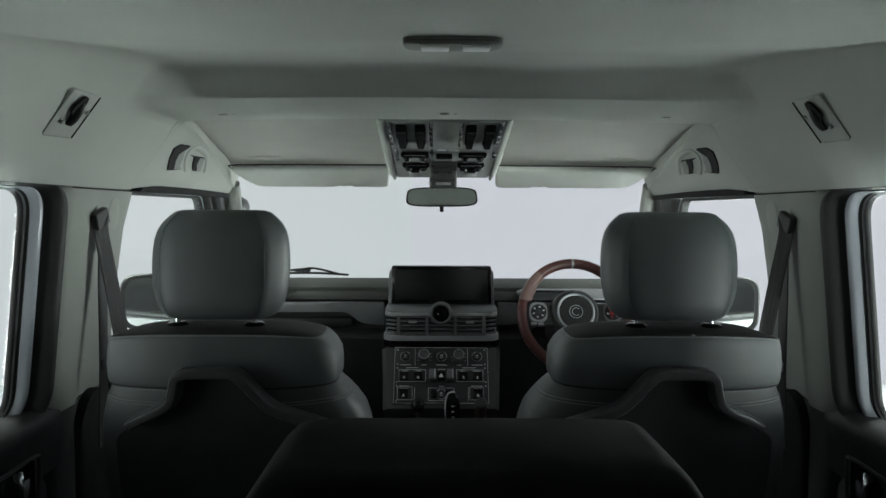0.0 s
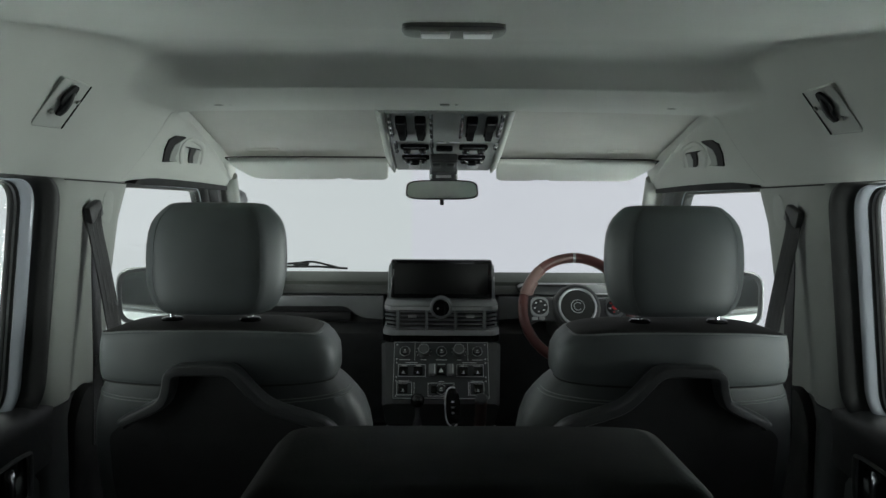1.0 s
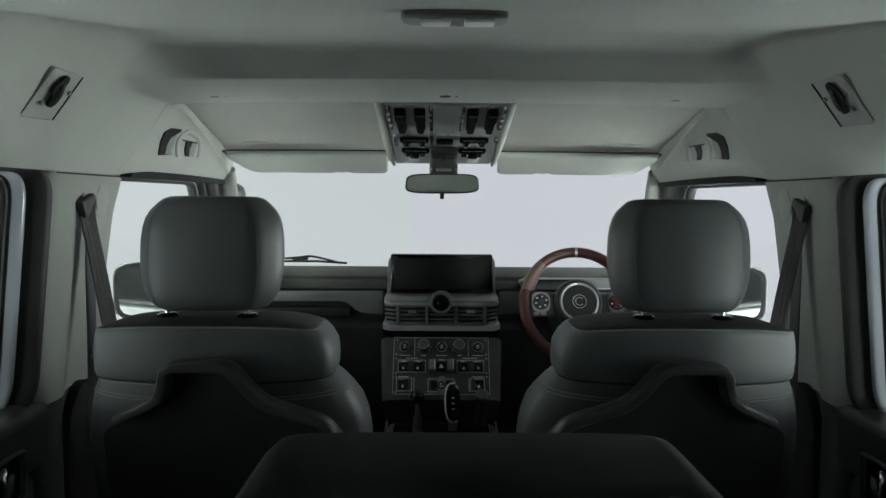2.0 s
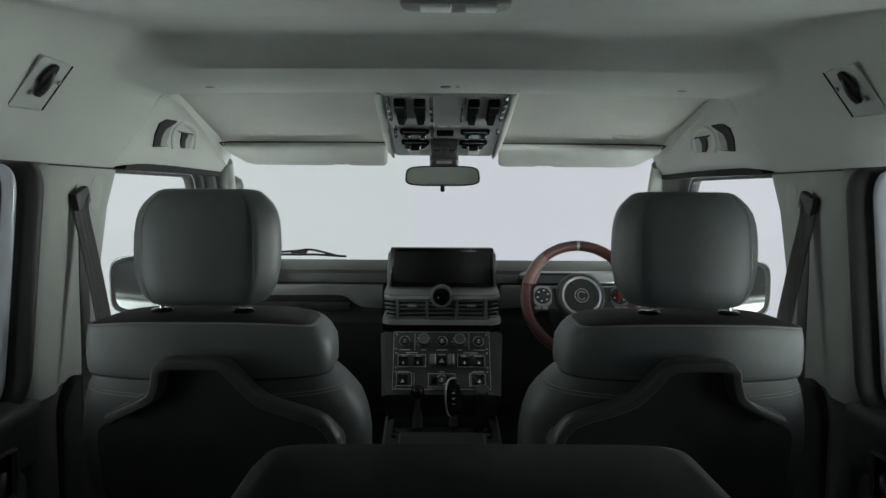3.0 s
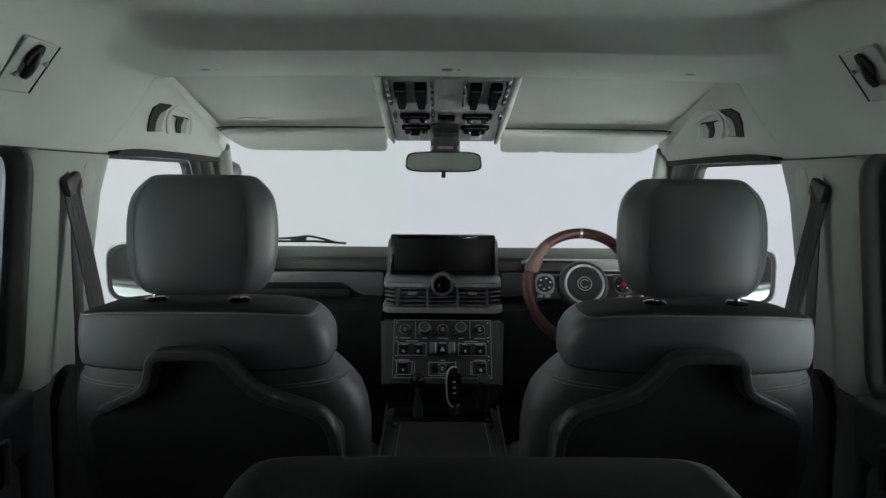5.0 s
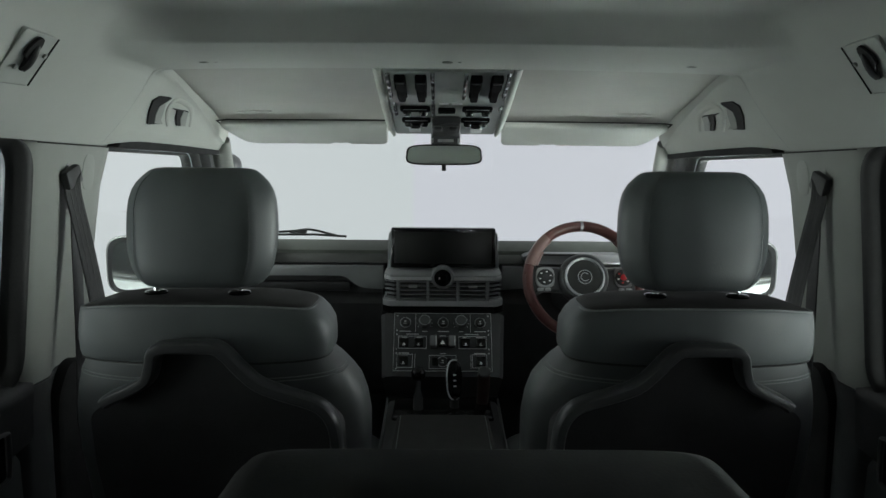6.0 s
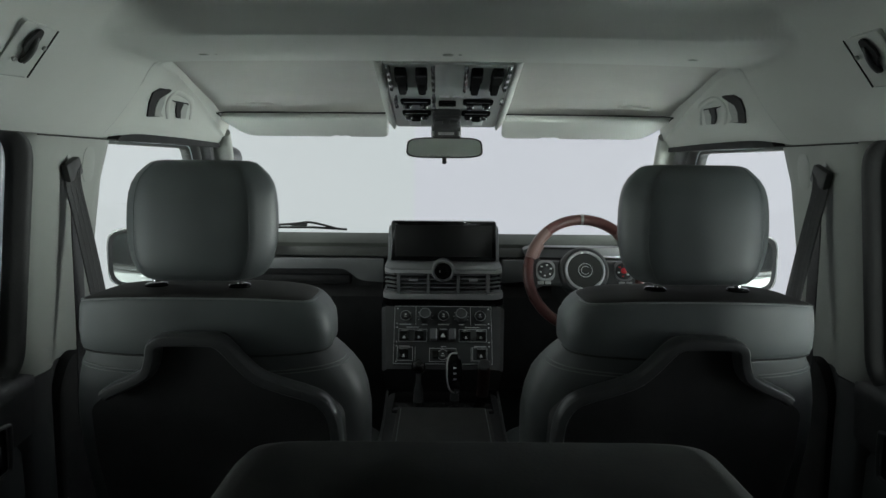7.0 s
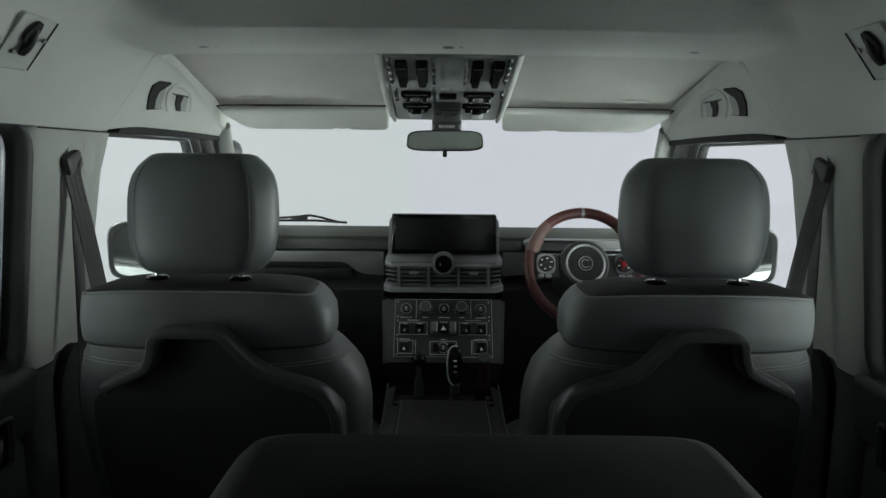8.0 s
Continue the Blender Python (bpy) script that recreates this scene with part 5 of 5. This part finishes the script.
# ---- sun visors ----
for s in SIDES:
    v = thing("sun_visor", "pale vinyl sun visor folded up against the headliner", "sun visor", (s * 0.38, 0.80, 1.85), "sun visors")
    VIS = pose(0, 0.775, 1.842, -24)
    b = bmesh.new()
    o = rounded([(0.152, 0.0), (0.612, 0.005), (0.590, 0.055), (0.555, 0.118), (0.318, 0.118), (0.314, 0.110), (0.296, 0.110), (0.290, 0.116), (0.284, 0.110), (0.266, 0.110), (0.262, 0.118), (0.160, 0.118)], [0.015, 0.03, 0.03, 0.03, 0.003, 0.003, 0.004, 0.003, 0.004, 0.003, 0.003, 0.02], 4)
    rings = []
    cen = Vector((0.38, 0.06))
    for k, z in ((0.006, -0.001), (0.0015, 0.001), (0.0, 0.004), (0.0, 0.012), (0.003, 0.016)):
        rings.append([VIS @ Vector((s * (p.x + (cen.x - p.x) * k / 0.23), p.y + (cen.y - p.y) * k / 0.06, z - 0.008)) for p in o])
    loft(b, rings)
    part("visor_panel", b, M_VISOR, v, "pale padded panel", sharp=50)
    b = bmesh.new()
    sweep(b, [VIS @ Vector((s * x, y, 0.004)) for x, y in ((0.160, -0.004), (0.40, -0.003), (0.585, 0.000), (0.612, 0.006), (0.605, 0.03), (0.585, 0.062))], disc(0.0022, 8), up=VIS.to_3x3() @ Vector((0, 0, 1)))
    part("visor_edge", b, M_BLACK, v, "dark edge roll")
    b = bmesh.new()
    clip = pose(s * 0.50, 0.735, 1.8665, -11)
    lathe(b, [(0.052, 0.004), (0.048, -0.002), (0.038, -0.005), (0.01, -0.0065)], clip @ Matrix.Diagonal((1, 0.32, 1, 1)), 24)
    part("pivot_clip", b, M_FRONTLINER, v, "low moulded pivot cover")

# ---- grab handles over the front doors ----
def rail_point(s, x, y, w):
    """A point on the roof rail at x across and y along the car, w into the cabin."""
    keys = sorted(RAIL)
    z = lerp([(k, lerp(RAIL[k], x)) for k in keys], y)
    return Vector((s * x, y, z)) + Vector((-s * 0.70, 0, -0.71)) * w


for s in SIDES:
    g = thing("grab_handle", "pale moulded roof grab handle, its finger recesses drawn as dark patches", "grab handle", (s * 0.60, 0.42, 1.82), "grab handles")
    REAR_SLOT = [(0.6154, 0.3433), (0.5962, 0.3079), (0.5816, 0.2951), (0.5742, 0.3143), (0.5712, 0.3631), (0.5789, 0.3484), (0.5907, 0.366), (0.6054, 0.3796), (0.6097, 0.4091)]
    REAR_WALL = [(0.5732, 0.3592), (0.5859, 0.3331), (0.5969, 0.3405), (0.611, 0.3661), (0.61, 0.4078), (0.6036, 0.38), (0.5907, 0.366), (0.5789, 0.3484)]
    FRONT_SLOT = [(0.5828, 0.3967), (0.5837, 0.4913), (0.5947, 0.5058), (0.6084, 0.5342), (0.6094, 0.4854), (0.5982, 0.4529), (0.5846, 0.4263)]
    FRONT_WALL = [(0.5837, 0.4598), (0.5845, 0.4886), (0.5947, 0.5048), (0.608, 0.5323), (0.6086, 0.5056), (0.5957, 0.4713)]
    # proud patches: dark ones paint the recess shade, grey ones the recess wall
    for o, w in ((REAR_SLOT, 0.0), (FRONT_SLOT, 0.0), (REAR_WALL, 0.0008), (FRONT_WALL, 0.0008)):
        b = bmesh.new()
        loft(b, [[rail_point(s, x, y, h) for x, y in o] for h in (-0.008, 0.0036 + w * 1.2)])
        part("recess_wall_tone" if w else "recess_shade", b, M_LAMPBODY if w else M_GAPSHADE, g, "grey patch drawn as the lighter recess wall" if w else "dark patch drawn as a shaded finger recess")
    b = bmesh.new()
    path = curve_pts([rail_point(s, x, y, 0.0) for x, y in ((0.611, 0.4475), (0.6005, 0.4164), (0.5897, 0.3913), (0.5791, 0.3807), (0.5713, 0.4045), (0.5744, 0.4678), (0.581, 0.5077), (0.5958, 0.5465), (0.6076, 0.5725))], 5)
    sweep(b, path, [(0.0062 * x, 0.0030 * y) for x, y in sup(14, 1, 1, 2.4)], up=Vector((-s * 0.70, 0, -0.71)))
    part("grip", b, M_LINER, g, "pale curved grip")

# ---- coat hook plates ----
for s in SIDES:
    h = thing("coat_hook_plate", "pale roof panel plate holding a black coat hook", "coat hook", (s * 0.56, -0.15, 1.85), "coat hook plates")

    def hp(u, v, w):
        """u along the car, v up the slope, w into the cabin."""
        up = Vector((-s * 0.60, 0.0, 0.80))
        out = Vector((-s * 0.80, 0.0, -0.60))
        return Vector((s * 0.5515, -0.172, 1.8536)) + Vector((0, 1, 0)) * u + up * v + out * w
    b = bmesh.new()
    o = rounded([(-0.036, -0.040), (0.036, -0.036), (0.036, 0.040), (-0.034, 0.040)], 0.006, 4)
    slab(b, o, lambda u, v, w: hp(u, v, 0.0014 - w), 0.02, 0.001, 0.001)
    part("plate", b, M_PLATE, h, "pale plate")
    # grey line paints the shade along the edge of the plate
    b = bmesh.new()
    sweep(b, [hp(-0.036, 0.035, 0.0004), hp(-0.036, -0.036, 0.0004), hp(-0.030, -0.040, 0.0004), hp(0.033, -0.037, 0.0004)], disc(0.0010, 5), up=Vector((-s, 0, 0)))
    part("plate_gap", b, M_LAMPBODY, h, "thin grey line drawn as the shaded plate edge")
    b = bmesh.new()
    sweep(b, [hp(0.0365, 0.040, 0.002), hp(0.0365, -0.036, 0.002)], disc(0.0011, 6), up=Vector((-s, 0, 0)))
    part("plate_edge", b, M_GAPSHADE, h, "dark front edge gap")
    # proud near-black plate paints the shade inside the hook's pocket
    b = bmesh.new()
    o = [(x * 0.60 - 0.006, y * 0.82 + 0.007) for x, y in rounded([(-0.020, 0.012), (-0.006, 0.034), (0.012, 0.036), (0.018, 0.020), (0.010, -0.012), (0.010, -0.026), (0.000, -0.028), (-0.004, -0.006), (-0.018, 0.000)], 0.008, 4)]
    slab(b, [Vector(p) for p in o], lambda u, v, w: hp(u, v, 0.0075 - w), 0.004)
    part("hook_recess_shade", b, M_GAPSHADE, h, "near-black plate drawn as the shaded hook recess")
    b = bmesh.new()
    sweep(b, curve_pts([hp(-0.003, 0.024, 0.006), hp(-0.005, 0.012, 0.011), hp(-0.006, -0.002, 0.012), hp(-0.006, -0.012, 0.009)], 5), disc(0.0035, 10), up=Vector((0, 1, 0)))
    part("hook", b, M_BLACK, h, "black folding hook")
    for u, v in ((-0.018, -0.012), (0.026, 0.012)):
        b = bmesh.new()
        slab(b, [Vector((u + 0.0028 * x, v + 0.0035 * y)) for x, y in disc(1, 10)], lambda p, q, w: hp(p, q, 0.0065 - w), 0.003)
        part("screw", b, M_LAMPBODY, h, "small grey screw")

# ---- roof lamp and fasteners ----
lamp = thing("roof_lamp", "slim grey roof lamp with two frosted lenses, unlit", "lamp", (0.0, -0.38, 1.92))
b = bmesh.new()
rings = []
for k, z in ((1.0, 1.925), (1.0, 1.914), (0.97, 1.9085), (0.90, 1.907)):
    rings.append([Vector((0.001 + x * 0.0585 * k, -0.372 + y * 0.019 * k, z)) for x, y in sup(32, 1, 1, 5)])
loft(b, rings)
part("surround", b, M_TRIM, lamp, "grey lamp surround")
# grey ring paints the thin shadow between lamp and headliner
b = bmesh.new()
sweep(b, [Vector((0.001 + x * 0.058, -0.372 + y * 0.0188, 1.9115)) for x, y in sup(32, 1, 1, 5)], disc(0.0009, 6), closed=True, up=Vector((0, 0, 1)))
part("shadow_gap", b, M_STACK, lamp, "grey ring drawn as the shadow gap round the lamp")
for x in (-0.020, 0.028):
    b = bmesh.new()
    box(b, (x, -0.374, 1.907), (0.033, 0.022, 0.006), 0.002)
    part("lens", b, M_LENS, lamp, "frosted white lens")
for x, z in ((-0.437, 1.9045), (-0.002, 1.9075), (0.437, 1.9045)):
    f = thing("trim_fastener", "small grey slotted fastener in the headliner beam", "fastener", (x, 0.174, z), "beam fasteners")
    b = bmesh.new()
    rings = []
    for k, dz in ((1.0, 0.004), (1.0, -0.001), (0.7, -0.0025)):
        rings.append([Vector((x + px * 0.010 * k, 0.174 + py * 0.006 * k, z + dz)) for px, py in sup(16, 1, 1, 2.4)])
    loft(b, rings)
    part("cap", b, M_LAMPBODY, f, "grey cap")
    b = bmesh.new()
    box(b, (x + 0.022, 0.174, z + 0.0005), (0.006, 0.005, 0.003), 0.001)
    part("pip", b, M_LAMPBODY, f)

# ---- seat belts ----
for s in SIDES:
    sb = thing("seat_belt", "black seat belt hanging from its pillar guide", "seat belt", (s * 0.66, 0.13, 1.40), "seat belts")
    b = bmesh.new()
    path = curve_pts([(s * 0.662, 0.140, 1.706), (s * 0.659, 0.128, 1.690), (s * 0.655, 0.126, 1.660), (s * 0.649, 0.136, 1.60), (s * 0.639, 0.143, 1.52), (s * 0.629, 0.148, 1.44), (s * 0.618, 0.155, 1.36)], 5)
    rings = []
    for i, p in enumerate(path):
        t = i / (len(path) - 1)
        w = 0.0145 - 0.001 * math.sin(3 * t)
        d = Vector((-s * (0.45 + 0.25 * t), 0.75, 0.1)).normalized() * w
        nrm = Vector((-s, -0.4, 0)).normalized() * 0.0012
        mid = Vector((-s * 0.001, -0.001, 0)) * 2
        ridge = [(-1.0, 0), (-0.8, 1), (-0.55, 0.1), (-0.3, 1), (0.0, 0.2), (0.3, 1), (0.55, 0.1), (0.8, 1), (1.0, 0)]
        rings.append([p + d * k - nrm + mid * q for k, q in ridge] + [p + d + nrm, p - d + nrm])
    loft(b, rings)
    part("webbing", b, M_BELT, sb, "black woven webbing", sharp=60)
    b = bmesh.new()
    path = curve_pts([(s * 0.664, 0.150, 1.69), (s * 0.668, 0.150, 1.60), (s * 0.668, 0.148, 1.50), (s * 0.668, 0.146, 1.40), (s * 0.672, 0.145, 1.25)], 4)
    rings = []
    for p in path:
        d = Vector((0, 1, 0)) * 0.016
        nrm = Vector((-s, 0, 0)) * 0.001
        rings.append([p - d - nrm, p + d - nrm, p + d + nrm, p - d + nrm])
    loft(b, rings)
    part("return_webbing", b, M_BELT, sb, "webbing running down the pillar")
    b = bmesh.new()
    box(b, (0, 0, 0), (0.016, 0.05, 0.034), 0.006, pose(s * 0.662, 0.134, 1.698, 20 * 1, 0, 0))
    part("guide", b, M_BLACK, sb, "black belt guide")
    b = bmesh.new()
    box(b, (s * 0.664, 0.147, 1.415), (0.008, 0.03, 0.02), 0.003)
    part("stop_button", b, M_SATIN, sb, "dark plastic stop")

# ---- things outside the glass ----
for s in SIDES:
    dm = thing("door_mirror", "black cased door mirror outside the front window", "mirror", (s * 0.9, 0.98, 1.36), "door mirrors")
    b = bmesh.new()
    MD = pose(s * 0.897, 0.965, 1.428, 89, 0, -s * 28)
    o = sup(36, 0.105, 0.088, 4.5)
    rings = []
    for k, z in ((0.6, -0.085), (0.9, -0.065), (1.0, -0.02), (1.0, 0.0), (0.97, 0.004), (0.93, 0.002)):
        rings.append([MD @ Vector((x * k, y * k, z)) for x, y in o])
    loft(b, rings)
    part("case", b, M_BLACK, dm, "black mirror case")
    b = bmesh.new()
    rings = []
    for k, z in ((0.86, 0.002), (0.86, 0.0045)):
        rings.append([MD @ Vector((x * k, y * k, z)) for x, y in o])
    loft(b, rings)
    part("mirror_glass", b, M_MIRROR, dm, "mirror glass")
    b = bmesh.new()
    box(b, (s * 0.775, 1.0, 1.40), (0.07, 0.05, 0.03), 0.01)
    part("arm", b, M_BLACK, dm, "black mirror arm")

wip = thing("wiper", "black wiper parked along the foot of the windscreen", "wiper", (-0.45, 1.33, 1.48))
b = bmesh.new()
sweep(b, curve_pts([(-0.365, 1.325, 1.482), (-0.44, 1.330, 1.500), (-0.48, 1.33, 1.505), (-0.53, 1.33, 1.499), (-0.67, 1.33, 1.490)], 5), disc(0.004, 8), up=Vector((0, 1, 0)))
part("arm", b, M_RUBBER, wip, "bent black arm")
b = bmesh.new()
sweep(b, [Vector(p) for p in ((-0.34, 1.33, 1.481), (-0.45, 1.332, 1.487), (-0.68, 1.33, 1.486))], [(0.004 * x, 0.006 * y) for x, y in sup(8, 1, 1, 3)], up=Vector((0, 1, 0)))
part("blade", b, M_RUBBER, wip, "black rubber blade")
b = bmesh.new()
box(b, (-0.51, 1.335, 1.497), (0.06, 0.016, 0.012), 0.004)
part("bridge", b, M_BLACK, wip)

sn = thing("air_snorkel", "black raised air intake beside the windscreen pillar", "snorkel", (-0.71, 1.12, 1.45))
b = bmesh.new()
rings = []
for z, a, d in ((1.40, 0.03, 0.035), (1.60, 0.03, 0.035), (1.66, 0.032, 0.036), (1.69, 0.048, 0.05), (1.73, 0.052, 0.055), (1.75, 0.045, 0.05), (1.762, 0.028, 0.035)):
    rings.append([Vector((-0.705 + x * a, 1.14 + y * d, z)) for x, y in sup(24, 1, 1, 2.6)])
loft(b, rings)
part("intake_head", b, M_SATIN, sn, "dark satin intake head", sharp=50)
